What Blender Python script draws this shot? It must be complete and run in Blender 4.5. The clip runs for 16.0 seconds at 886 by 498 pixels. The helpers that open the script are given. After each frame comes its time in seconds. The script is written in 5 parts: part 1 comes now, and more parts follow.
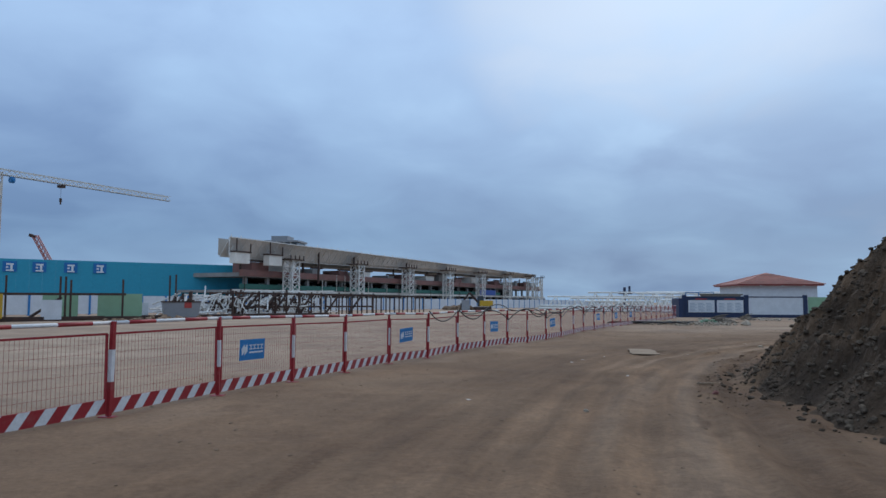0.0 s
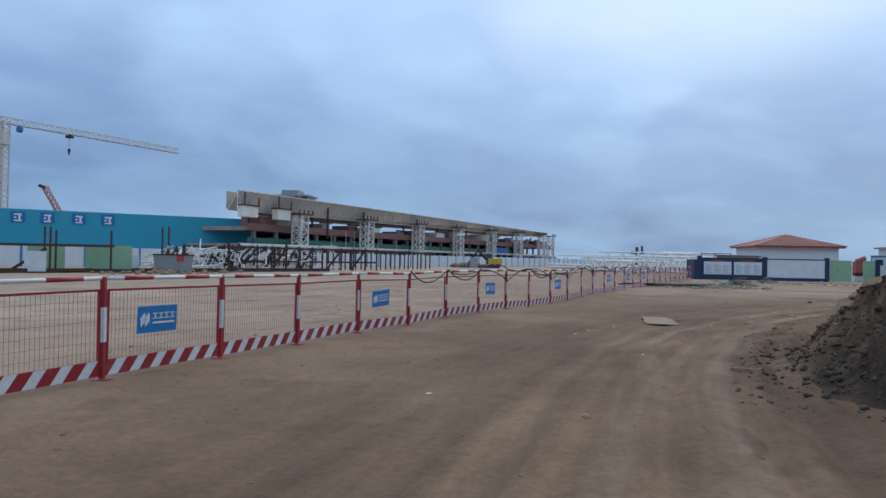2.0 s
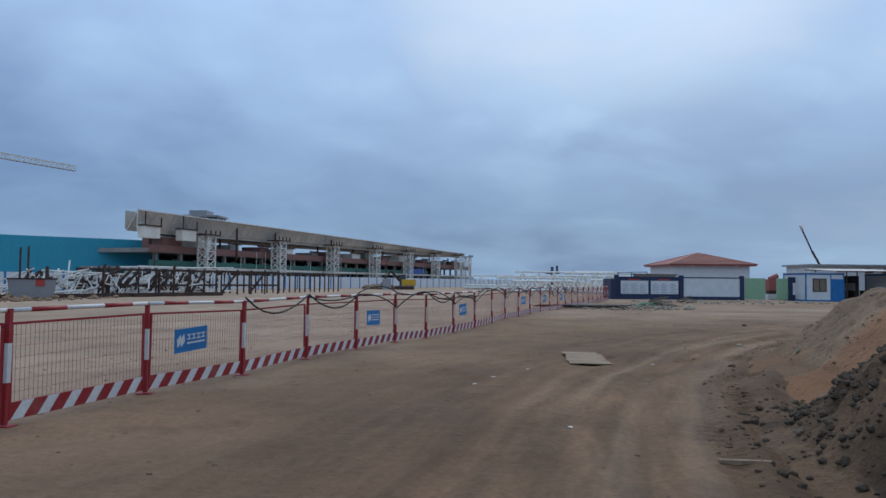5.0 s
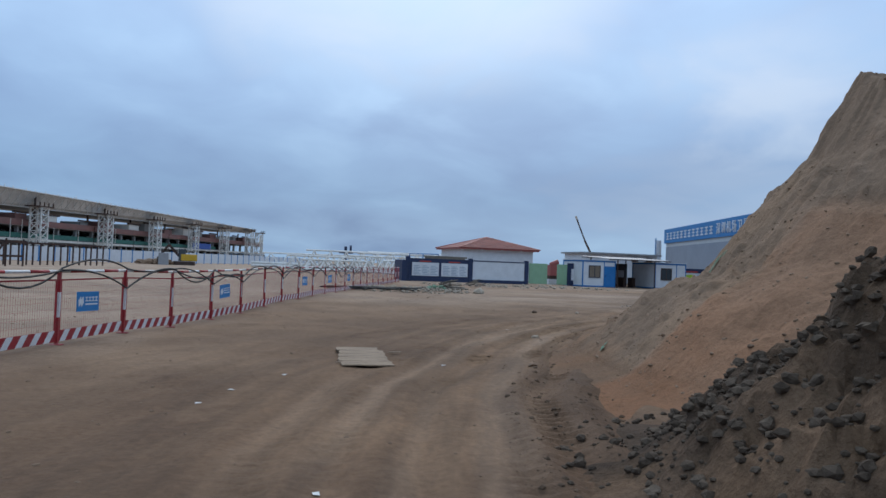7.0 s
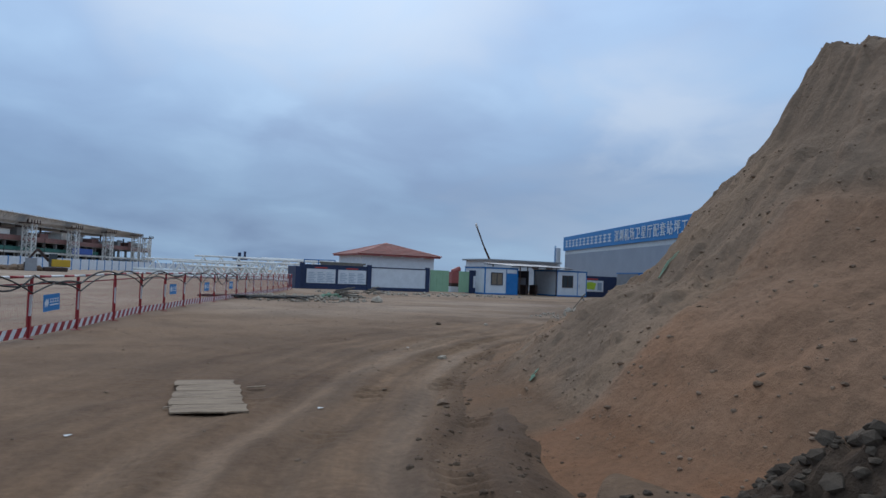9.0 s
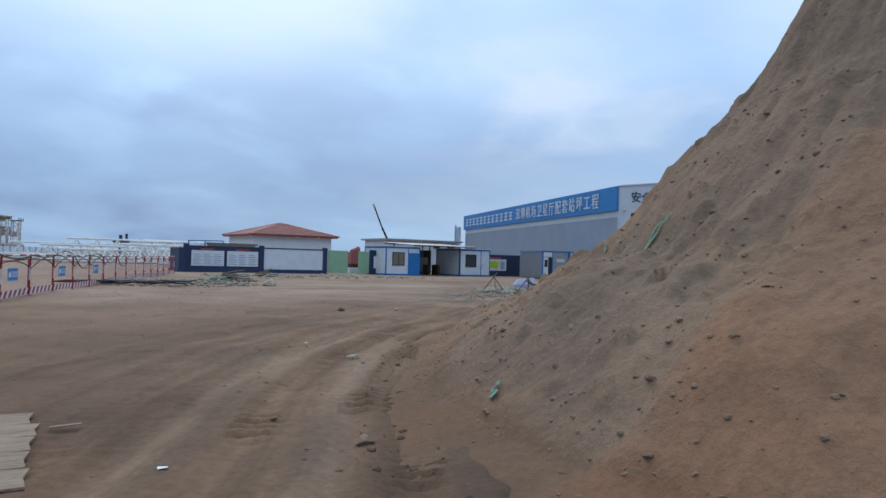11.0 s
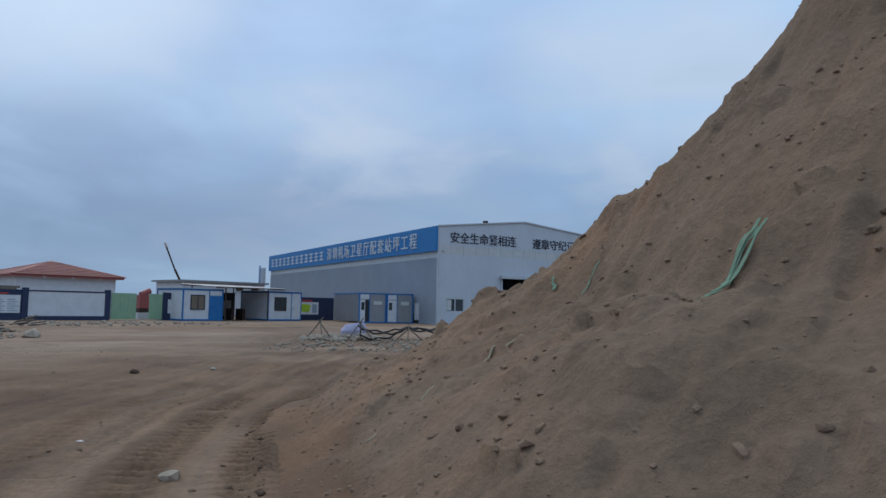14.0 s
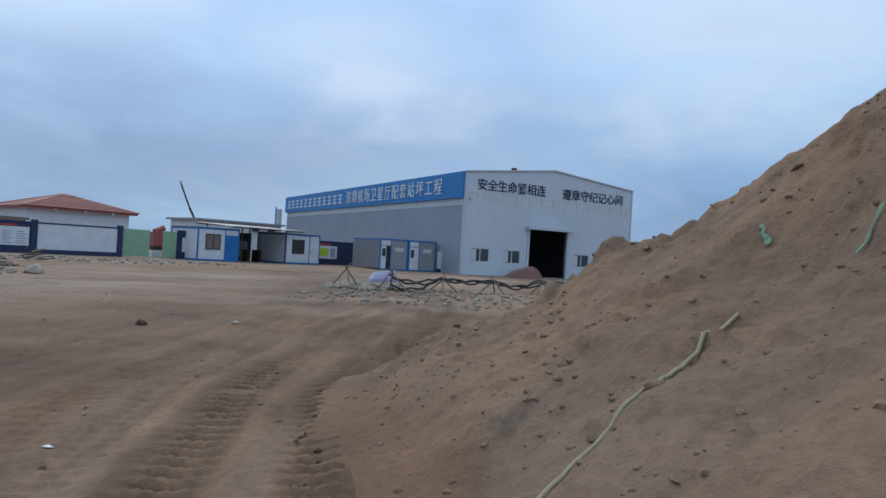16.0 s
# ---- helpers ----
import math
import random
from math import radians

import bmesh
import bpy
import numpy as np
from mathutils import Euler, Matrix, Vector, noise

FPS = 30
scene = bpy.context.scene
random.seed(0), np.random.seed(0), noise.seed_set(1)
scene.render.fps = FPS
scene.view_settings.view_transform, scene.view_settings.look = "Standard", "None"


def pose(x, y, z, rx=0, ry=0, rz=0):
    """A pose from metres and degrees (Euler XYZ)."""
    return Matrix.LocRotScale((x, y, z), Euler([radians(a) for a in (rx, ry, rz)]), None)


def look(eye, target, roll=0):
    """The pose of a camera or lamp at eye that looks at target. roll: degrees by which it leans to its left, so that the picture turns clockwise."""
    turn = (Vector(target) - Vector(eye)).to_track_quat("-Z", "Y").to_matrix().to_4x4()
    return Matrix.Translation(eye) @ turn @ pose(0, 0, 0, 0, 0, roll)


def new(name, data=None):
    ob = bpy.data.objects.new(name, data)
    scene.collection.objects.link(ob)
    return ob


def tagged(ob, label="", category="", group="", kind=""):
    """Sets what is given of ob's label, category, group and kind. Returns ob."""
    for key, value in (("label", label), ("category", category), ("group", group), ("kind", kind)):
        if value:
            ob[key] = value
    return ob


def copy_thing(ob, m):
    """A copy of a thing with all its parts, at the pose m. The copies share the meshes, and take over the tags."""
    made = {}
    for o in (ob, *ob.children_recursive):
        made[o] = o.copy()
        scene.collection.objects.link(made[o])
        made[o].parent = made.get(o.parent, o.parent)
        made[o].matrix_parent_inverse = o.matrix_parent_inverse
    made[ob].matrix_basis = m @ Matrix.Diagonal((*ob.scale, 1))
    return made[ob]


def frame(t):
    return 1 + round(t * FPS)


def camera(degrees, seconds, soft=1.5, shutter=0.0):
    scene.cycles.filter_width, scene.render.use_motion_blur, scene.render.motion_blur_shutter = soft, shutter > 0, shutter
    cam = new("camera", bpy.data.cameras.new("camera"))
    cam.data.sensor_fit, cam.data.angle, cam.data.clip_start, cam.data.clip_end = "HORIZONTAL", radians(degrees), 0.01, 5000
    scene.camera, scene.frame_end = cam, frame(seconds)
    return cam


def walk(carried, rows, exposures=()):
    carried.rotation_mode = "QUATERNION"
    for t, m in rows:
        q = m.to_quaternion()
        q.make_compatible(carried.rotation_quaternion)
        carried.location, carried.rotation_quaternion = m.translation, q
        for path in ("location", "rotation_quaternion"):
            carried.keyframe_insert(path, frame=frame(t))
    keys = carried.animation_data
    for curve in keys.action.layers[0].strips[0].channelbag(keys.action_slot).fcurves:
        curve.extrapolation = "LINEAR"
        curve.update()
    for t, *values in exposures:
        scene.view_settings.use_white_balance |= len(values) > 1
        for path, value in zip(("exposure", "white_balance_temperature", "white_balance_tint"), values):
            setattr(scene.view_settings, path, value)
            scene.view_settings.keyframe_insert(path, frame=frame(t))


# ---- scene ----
cam = camera(62.9, 16.0)
PATH = [
    (0, (1.712, 1.125, 1.479), (1.539, 3.112, 1.624), 0.2),
    (0.5, (1.879, 1.824, 1.479), (1.697, 3.813, 1.58), 0.2),
    (1, (1.962, 2.563, 1.503), (1.744, 4.548, 1.611), 0.6),
    (1.5, (2.1, 3.298, 1.515), (1.915, 5.288, 1.59), 0.8),
    (2, (2.1, 4.044, 1.522), (1.895, 6.033, 1.548), 1.1),
    (2.5, (2.191, 4.771, 1.543), (1.968, 6.759, 1.54), 0.5),
    (3, (2.21, 5.496, 1.559), (2.015, 7.486, 1.595), 0.5),
    (3.2, (2.26, 5.76, 1.564), (2.129, 7.754, 1.625), 0.8),
    (5.3, (2.843, 9.222, 1.519), (2.933, 11.217, 1.619), 0.4),
    (5.5, (2.899, 9.531, 1.516), (3.068, 11.52, 1.634), -0.0),
    (6, (3.065, 10.31, 1.535), (3.375, 12.282, 1.646), 0.9),
    (6.5, (3.354, 11.015, 1.54), (3.865, 12.949, 1.572), 1.2),
    (7, (3.587, 11.737, 1.523), (4.161, 13.652, 1.568), 2.2),
    (7.5, (3.894, 12.46, 1.521), (4.577, 14.336, 1.635), 1.0),
    (8, (4.146, 13.195, 1.524), (4.873, 15.054, 1.639), 2.6),
    (8.5, (4.465, 13.878, 1.514), (5.266, 15.706, 1.631), 2.3),
    (9, (4.679, 14.541, 1.488), (5.509, 16.359, 1.564), 2.3),
    (9.5, (4.971, 15.255, 1.484), (5.891, 17.031, 1.457), 1.8),
    (10, (5.212, 15.986, 1.497), (6.187, 17.732, 1.448), 1.2),
    (10.2, (5.318, 16.26, 1.478), (6.335, 17.981, 1.444), 1.3),
    (12.3, (6.435, 19.073, 1.362), (7.574, 20.714, 1.459), 1.8),
    (12.5, (6.506, 19.306, 1.405), (7.709, 20.9, 1.501), 1.6),
    (13, (6.732, 19.92, 1.402), (8.146, 21.325, 1.563), 0.7),
    (13.5, (7.026, 20.541, 1.393), (8.54, 21.835, 1.576), 0.3),
    (14, (7.327, 21.179, 1.37), (8.815, 22.505, 1.533), 1.1),
    (14.5, (7.651, 21.835, 1.372), (9.058, 23.245, 1.542), -0.0),
    (15, (8.008, 22.468, 1.366), (9.412, 23.883, 1.534), -0.8),
    (15.5, (8.341, 23.077, 1.38), (9.78, 24.462, 1.481), 0.9),
    (16, (8.657, 23.721, 1.376), (10.13, 25.074, 1.396), 3.3),
]
walk(cam, [(t, look(eye, target, roll)) for t, eye, target, roll in PATH], [(0, -0.07), (0.5, 0.02), (1.5, 0.08), (2.2, 0.16), (3, 0.18), (3.4, 0.18), (5.3, -0.12), (6, -0.12), (6.5, 0.02), (7, 0.06), (7.5, -0.1), (8, -0.2), (8.5, -0.25), (9, -0.1), (9.5, 0.14), (10, 0.26), (10.3, 0.26), (12.3, 0.04), (13, -0.19), (13.5, -0.16), (14.5, -0.2), (15, -0.26), (15.5, -0.14), (16, 0.08)])

# ---- world and sun: overcast sky with a thin bright patch ----
world = bpy.data.worlds.new("overcast_sky")
scene.world = world
world.use_nodes = True
wn, wl = world.node_tree.nodes, world.node_tree.links
wn.clear()


def wnode(kind, **values):
    n = wn.new(kind)
    for key, value in values.items():
        n.inputs[key].default_value = value
    return n


def wmath(op, a, b=None, clamp=False):
    n = wn.new("ShaderNodeMath")
    n.operation, n.use_clamp = op, clamp
    for i, v in enumerate((a, b)):
        if v is None:
            continue
        if isinstance(v, (int, float)):
            n.inputs[i].default_value = v
        else:
            wl.new(v, n.inputs[i])
    return n.outputs[0]


def wramp(fac, stops):
    n = wn.new("ShaderNodeValToRGB")
    el = n.color_ramp.elements
    while len(el) < len(stops):
        el.new(0.5)
    for e, (p, c) in zip(el, stops):
        e.position, e.color = p, (*c, 1)
    wl.new(fac, n.inputs[0])
    return n.outputs[0]


def wmix(fac, a, b):
    n = wn.new("ShaderNodeMix")
    n.data_type = "RGBA"
    for i, v in ((0, fac), (6, a), (7, b)):
        if isinstance(v, (float, int)):
            n.inputs[i].default_value = v
        elif isinstance(v, tuple):
            n.inputs[i].default_value = (*v, 1)
        else:
            wl.new(v, n.inputs[i])
    return n.outputs[2]


coord = wn.new("ShaderNodeTexCoord")
split = wn.new("ShaderNodeSeparateXYZ")
wl.new(coord.outputs["Generated"], split.inputs[0])
height = wmath("MAXIMUM", split.outputs[2], 0.0)
# clouds lie on a flat deck overhead: the direction is divided by its height
deck = wn.new("ShaderNodeCombineXYZ")
lift = wmath("ADD", height, 0.24)
wl.new(wmath("DIVIDE", split.outputs[0], lift), deck.inputs[0])
wl.new(wmath("DIVIDE", split.outputs[1], lift), deck.inputs[1])


def wnoise(scale, detail, rough, offset, size=(1, 1, 1)):
    m = wn.new("ShaderNodeMapping")
    m.inputs["Location"].default_value, m.inputs["Scale"].default_value = offset, size
    wl.new(deck.outputs[0], m.inputs[0])
    n = wnode("ShaderNodeTexNoise", Scale=scale, Detail=detail, Roughness=rough, Distortion=0.35)
    wl.new(m.outputs[0], n.inputs["Vector"])
    return n.outputs[0]


big = wnoise(0.62, 4.0, 0.5, (3.1, 0.4, 0))
small = wnoise(2.3, 5.0, 0.5, (0.7, 5.2, 0), (1.0, 0.9, 1))


def glow(direction, width):
    """A thin spot of the cloud cover: how near the sky's direction is to the given one, frayed by the clouds."""
    d = Vector(direction).normalized()
    off, flat, far = (wn.new("ShaderNodeVectorMath") for _ in range(3))
    off.operation, flat.operation, far.operation = "SUBTRACT", "MULTIPLY", "LENGTH"
    wl.new(coord.outputs["Generated"], off.inputs[0])
    off.inputs[1].default_value, flat.inputs[1].default_value = d, (1.0, 1.0, 2.0)
    wl.new(off.outputs[0], flat.inputs[0]), wl.new(flat.outputs[0], far.inputs[0])
    wide = wmath("DIVIDE", wmath("POWER", far.outputs["Value"], 2.0), 2 * width)
    frayed = wmath("ADD", wide, wmath("MULTIPLY", wmath("SUBTRACT", small, 0.5), 4.0))
    n = wn.new("ShaderNodeMapRange")
    n.interpolation_type = "SMOOTHSTEP"
    wl.new(frayed, n.inputs[0])
    n.inputs[1].default_value, n.inputs[2].default_value, n.inputs[3].default_value, n.inputs[4].default_value = 1.6, -0.4, 0.0, 1.0
    return n.outputs[0]


SUN_AZ, SUN_EL = radians(18), radians(38)
sky = wn.new("ShaderNodeTexSky")
sky.sky_type, sky.sun_disc = "NISHITA", False
sky.sun_elevation, sky.sun_rotation, sky.air_density, sky.dust_density = SUN_EL, SUN_AZ, 1.0, 3.0
veil = wramp(height, [(0.0, (0.25, 0.39, 0.585)), (0.09, (0.204, 0.338, 0.546)), (0.2, (0.290, 0.442, 0.69)), (0.36, (0.450, 0.643, 0.933)), (0.6, (0.540, 0.726, 0.975)), (1.0, (0.624, 0.770, 0.975))])
cloud = wmath("ADD", wmath("MULTIPLY", big, 0.6), wmath("MULTIPLY", small, 0.4))
grey = wramp(cloud, [(0.36, (0.66, 0.71, 0.80)), (0.46, (0.88, 0.91, 0.95)), (0.55, (1.03, 1.06, 1.06)), (0.64, (1.27, 1.27, 1.2))])
tone = wn.new("ShaderNodeMix")
tone.data_type, tone.blend_type = "RGBA", "MULTIPLY"
tone.inputs[0].default_value = 0.9
wl.new(veil, tone.inputs[6]), wl.new(grey, tone.inputs[7])
lit = wmix(wmath("MULTIPLY", glow((0.33, 0.92, 0.20), 0.012), 0.35), tone.outputs[2], (0.19, 0.30, 0.52))
lit = wmix(wmath("MULTIPLY", glow((0.21, 0.92, 0.36), 0.028), 0.5), lit, (0.74, 0.86, 1.0))
lit = wmix(wmath("MULTIPLY", glow((0.66, 0.71, 0.24), 0.014), 0.55), lit, (0.72, 0.83, 0.97))
lit = wmix(wmath("MULTIPLY", glow((0.90, 0.34, 0.28), 0.04), 0.5), lit, (0.70, 0.81, 0.93))
lit = wmix(wmath("MULTIPLY", glow((0.70, 0.70, 0.06), 0.05), 0.42), lit, (0.43, 0.57, 0.76))
thin = wn.new("ShaderNodeMix")
thin.data_type, thin.blend_type = "RGBA", "ADD"
thin.inputs[0].default_value = 0.005
wl.new(lit, thin.inputs[6]), wl.new(sky.outputs[0], thin.inputs[7])
back = wnode("ShaderNodeBackground", Strength=1.0)
wl.new(thin.outputs[2], back.inputs[0])
wl.new(back.outputs[0], wn.new("ShaderNodeOutputWorld").inputs[0])

sun = new("sun", bpy.data.lights.new("sun", "SUN"))
sun.data.energy, sun.data.angle, sun.data.color = 0.9, radians(25), (1.0, 0.95, 0.88)
sun.matrix_world = look((0, 0, 60), (-60 * math.cos(SUN_EL) * math.sin(SUN_AZ), -60 * math.cos(SUN_EL) * math.cos(SUN_AZ), 60 - 60 * math.sin(SUN_EL)))

# ---- materials ----


def material(name, a, b=None, c=None, rough=0.85, metal=0.0, scale=3.0, fine=40.0, bump=0.2, stretch=(1, 1, 1), vary=0.0, dirt=None, spec=0.35, relief=0.02, contrast=0.16):
    """A surface that goes between two or three colours in patches, with fine grain, relief and, with dirt, stains."""
    m = bpy.data.materials.new(name)
    m.use_nodes = True
    nodes, links = m.node_tree.nodes, m.node_tree.links
    p = nodes["Principled BSDF"]
    b = b or tuple(v * 0.8 for v in a)
    p.inputs["Roughness"].default_value, p.inputs["Metallic"].default_value = rough, metal
    p.inputs["Specular IOR Level"].default_value = spec
    geo, mapping = nodes.new("ShaderNodeNewGeometry"), nodes.new("ShaderNodeMapping")
    mapping.inputs["Scale"].default_value = stretch
    links.new(geo.outputs["Position"], mapping.inputs[0])

    def tex(s, detail, rgh=0.55):
        n = nodes.new("ShaderNodeTexNoise")
        n.inputs["Scale"].default_value, n.inputs["Detail"].default_value, n.inputs["Roughness"].default_value = s, detail, rgh
        links.new(mapping.outputs[0], n.inputs["Vector"])
        return n.outputs[0]

    def mix(fac, x, y, kind="MIX"):
        n = nodes.new("ShaderNodeMix")
        n.data_type, n.blend_type = "RGBA", kind
        for i, v in ((0, fac), (6, x), (7, y)):
            if isinstance(v, (float, int)):
                n.inputs[i].default_value = v
            elif isinstance(v, tuple):
                n.inputs[i].default_value = (*v, 1)
            else:
                links.new(v, n.inputs[i])
        return n.outputs[2]

    def steps(value, lo, hi):
        n = nodes.new("ShaderNodeMapRange")
        n.inputs[1].default_value, n.inputs[2].default_value = lo, hi
        links.new(value, n.inputs[0])
        return n.outputs[0]

    large, grain = tex(scale, 5), tex(fine, 6, 0.68)
    col = mix(steps(large, 0.36, 0.64), a, b)
    if c:
        col = mix(steps(tex(scale * 0.37, 6, 0.6), 0.5, 0.66), col, c)
    if dirt:
        col = mix(steps(tex(scale * 2.3, 7, 0.65), 0.52, 0.75), col, dirt)
    col = mix(steps(grain, 0.2, 0.8), mix(1.0, col, (1 - contrast * 1.1,) * 3, "MULTIPLY"), mix(1.0, col, (1 + contrast * 0.9,) * 3, "MULTIPLY"))
    if vary:
        info = nodes.new("ShaderNodeObjectInfo")
        col = mix(steps(info.outputs["Random"], 0, 1), mix(1.0, col, (1 - vary,) * 3, "MULTIPLY"), mix(1.0, col, (1 + vary,) * 3, "MULTIPLY"))
    links.new(col, p.inputs["Base Color"])
    if bump:
        n = nodes.new("ShaderNodeBump")
        n.inputs["Strength"].default_value, n.inputs["Distance"].default_value = bump, relief
        add = nodes.new("ShaderNodeMath")
        add.operation = "MULTIPLY_ADD"
        links.new(large, add.inputs[0])
        add.inputs[1].default_value = 1.5
        links.new(grain, add.inputs[2])
        links.new(add.outputs[0], n.inputs["Height"])
        links.new(n.outputs[0], p.inputs["Normal"])
    return m


def paint(name, a, rough=0.5, wear=(0.25, 0.21, 0.17), amount=0.3, metal=0.0):
    """Painted metal, slightly faded in patches, with dust."""
    d = tuple(x * (1 - amount) + w * amount for x, w in zip(a, wear))
    return material(name, a, tuple(v * 0.9 for v in a), rough=rough, metal=metal, scale=1.7, fine=22, bump=0.04, dirt=d)


M_GROUND = material("packed_earth", (0.262, 0.162, 0.100), (0.202, 0.127, 0.081), (0.30, 0.194, 0.124), rough=0.95, scale=0.33, fine=13, relief=0.035, contrast=0.25, bump=0.9, dirt=(0.168, 0.102, 0.065), spec=0.15)
M_SAND = material("brown_sand", (0.262, 0.175, 0.119), (0.206, 0.138, 0.0929), (0.288, 0.176, 0.11), rough=0.97, scale=0.75, fine=14, relief=0.035, contrast=0.22, bump=0.9, dirt=(0.235, 0.16, 0.11), spec=0.12)
M_RUBBLE = material("dark_clay", (0.069, 0.0444, 0.0288), (0.102, 0.0672, 0.0456), (0.033, 0.0228, 0.0168), rough=0.95, scale=1.6, fine=14, relief=0.05, contrast=0.4, bump=1.0, spec=0.15)
M_MUD = material("damp_mud", (0.15, 0.095, 0.06), (0.10, 0.065, 0.043), rough=0.9, scale=5, fine=30, bump=0.5, spec=0.2)
M_CLOD = material("grey_clay_clods", (0.140, 0.104, 0.076), (0.066, 0.047, 0.034), rough=0.95, scale=7, fine=30, bump=0.6, vary=0.35, spec=0.15)
M_STONE = material("pale_concrete_rubble", (0.44, 0.365, 0.285), (0.31, 0.25, 0.19), rough=0.95, scale=4, fine=30, bump=0.5, vary=0.25, spec=0.15)
M_LUMP = material("sand_lumps", (0.267, 0.178, 0.12), (0.215, 0.142, 0.0963), rough=0.97, scale=5, fine=30, bump=0.5, vary=0.25, spec=0.12)
M_RED = paint("red_paint", (0.34, 0.025, 0.03))
M_WHITE = paint("white_paint", (0.72, 0.71, 0.70), amount=0.18)
M_WIRE = paint("red_wire", (0.30, 0.05, 0.045))
M_BLUE_SIGN = paint("blue_sign", (0.02, 0.20, 0.48), amount=0.08)
M_FADED = paint("faded_red_paint", (0.42, 0.16, 0.15))
M_NAVY = paint("navy_paint", (0.022, 0.035, 0.085), amount=0.12)
M_BLUE = paint("bright_blue_paint", (0.015, 0.16, 0.42), amount=0.1)
M_PANEL = paint("white_wall_panel", (0.66, 0.67, 0.69), amount=0.16)
M_PRINT = paint("printed_grey", (0.30, 0.36, 0.44), amount=0.1)
M_PRINT_RED = paint("printed_red", (0.45, 0.06, 0.05), amount=0.1)
M_YELLOW = paint("yellow_paint", (0.55, 0.33, 0.025))
M_LIME = paint("lime_print", (0.45, 0.60, 0.05), amount=0.1)
M_GREEN = paint("pale_green_panel", (0.27, 0.43, 0.27), amount=0.12)
M_TEAL = paint("teal_sheet", (0.03, 0.32, 0.45), amount=0.08)
# same cladding settings in two greys: side and back walls darker, gable paler
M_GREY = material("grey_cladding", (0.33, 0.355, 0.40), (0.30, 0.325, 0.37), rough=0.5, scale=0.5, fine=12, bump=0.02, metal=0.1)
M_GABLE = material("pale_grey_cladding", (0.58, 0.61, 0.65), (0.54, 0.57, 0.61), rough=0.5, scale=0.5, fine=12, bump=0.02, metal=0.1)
M_STRIP = paint("translucent_strip", (0.60, 0.61, 0.60), rough=0.35, amount=0.1)
M_TRIM = paint("light_trim", (0.55, 0.57, 0.60), amount=0.1)
M_CONTAINER = paint("grey_container", (0.30, 0.30, 0.31), amount=0.12)
# near black stands for interior shade on three parts; plain colour on the plinth
M_DARK = paint("shade_and_plinth_black", (0.03, 0.03, 0.035), rough=0.8, amount=0.1)
M_STEEL = material("rusty_dark_steel", (0.055, 0.04, 0.036), (0.10, 0.055, 0.04), rough=0.75, metal=0.3, scale=2, fine=25, bump=0.1)
M_PIPE = material("primed_white_pipe", (0.78, 0.77, 0.74), (0.64, 0.62, 0.58), rough=0.6, scale=0.6, fine=15, bump=0.05, dirt=(0.42, 0.35, 0.28))
M_FRAME = material("primed_roof_frame", (0.78, 0.73, 0.66), (0.66, 0.61, 0.54), rough=0.75, scale=0.2, fine=2, bump=0.05)
M_ROOFSHEET = material("roof_soffit", (0.46, 0.42, 0.38), (0.36, 0.33, 0.30), rough=0.8, scale=0.15, fine=1.5, bump=0.05)
M_SOFFIT = material("pale_soffit_sheets", (0.66, 0.61, 0.55), (0.52, 0.48, 0.43), rough=0.75, scale=0.12, fine=1.2, bump=0.05)
M_CONCRETE = material("raw_concrete", (0.31, 0.295, 0.28), (0.25, 0.24, 0.225), rough=0.9, scale=0.4, fine=6, bump=0.2)
M_FORMWORK = material("red_brown_formwork", (0.27, 0.13, 0.11), (0.21, 0.115, 0.10), rough=0.85, scale=0.3, fine=4, bump=0.1)
M_NET = paint("green_safety_net", (0.05, 0.16, 0.13), rough=0.9)
M_TARP = paint("blue_tarpaulin", (0.05, 0.11, 0.36), rough=0.7)
M_TILE = material("red_roof_tiles", (0.27, 0.085, 0.068), (0.21, 0.073, 0.062), rough=0.8, scale=1.2, fine=10, bump=0.1, dirt=(0.20, 0.10, 0.08), vary=0.12)
M_WOOD = material("weathered_plywood", (0.36, 0.26, 0.175), (0.27, 0.19, 0.128), rough=0.9, scale=2.2, fine=30, contrast=0.35, bump=0.5, stretch=(0.7, 4, 1), dirt=(0.15, 0.10, 0.066))
M_TIMBER = material("grey_timber", (0.22, 0.18, 0.14), (0.16, 0.13, 0.10), rough=0.9, scale=5, fine=40, bump=0.3)
M_CABLE = material("black_cable", (0.022, 0.022, 0.024), (0.04, 0.038, 0.036), rough=0.6, scale=3, fine=20, bump=0.05)
M_GAUZE = material("green_gauze", (0.17, 0.29, 0.19), (0.23, 0.32, 0.22), rough=0.9, scale=8, fine=60, bump=0.4, dirt=(0.26, 0.23, 0.16))
M_ROPE = material("grey_green_webbing", (0.42, 0.35, 0.23), (0.33, 0.29, 0.2), rough=0.9, scale=6, fine=50, bump=0.3)
M_SACK = material("lilac_sack", (0.46, 0.43, 0.56), (0.40, 0.38, 0.50), rough=0.85, scale=4, fine=30, bump=0.2)
M_GLASS = material("window_glass", (0.05, 0.06, 0.065), (0.04, 0.045, 0.05), rough=0.12, scale=1, fine=5, bump=0.0, spec=0.6)
M_CURTAIN = material("brown_curtain", (0.22, 0.17, 0.12), (0.17, 0.13, 0.10), rough=0.8, scale=3, fine=20, bump=0.1)
M_CRANE = paint("pale_crane_paint", (0.60, 0.54, 0.48), amount=0.2)
M_CRANE_RED = paint("faded_crane_red", (0.36, 0.10, 0.09), amount=0.2)
M_TEXT_WHITE = paint("white_letters", (0.74, 0.75, 0.76), amount=0.06)
M_TEXT_DARK = paint("dark_letters", (0.03, 0.035, 0.06), amount=0.05)

# ---- small mesh builder ----


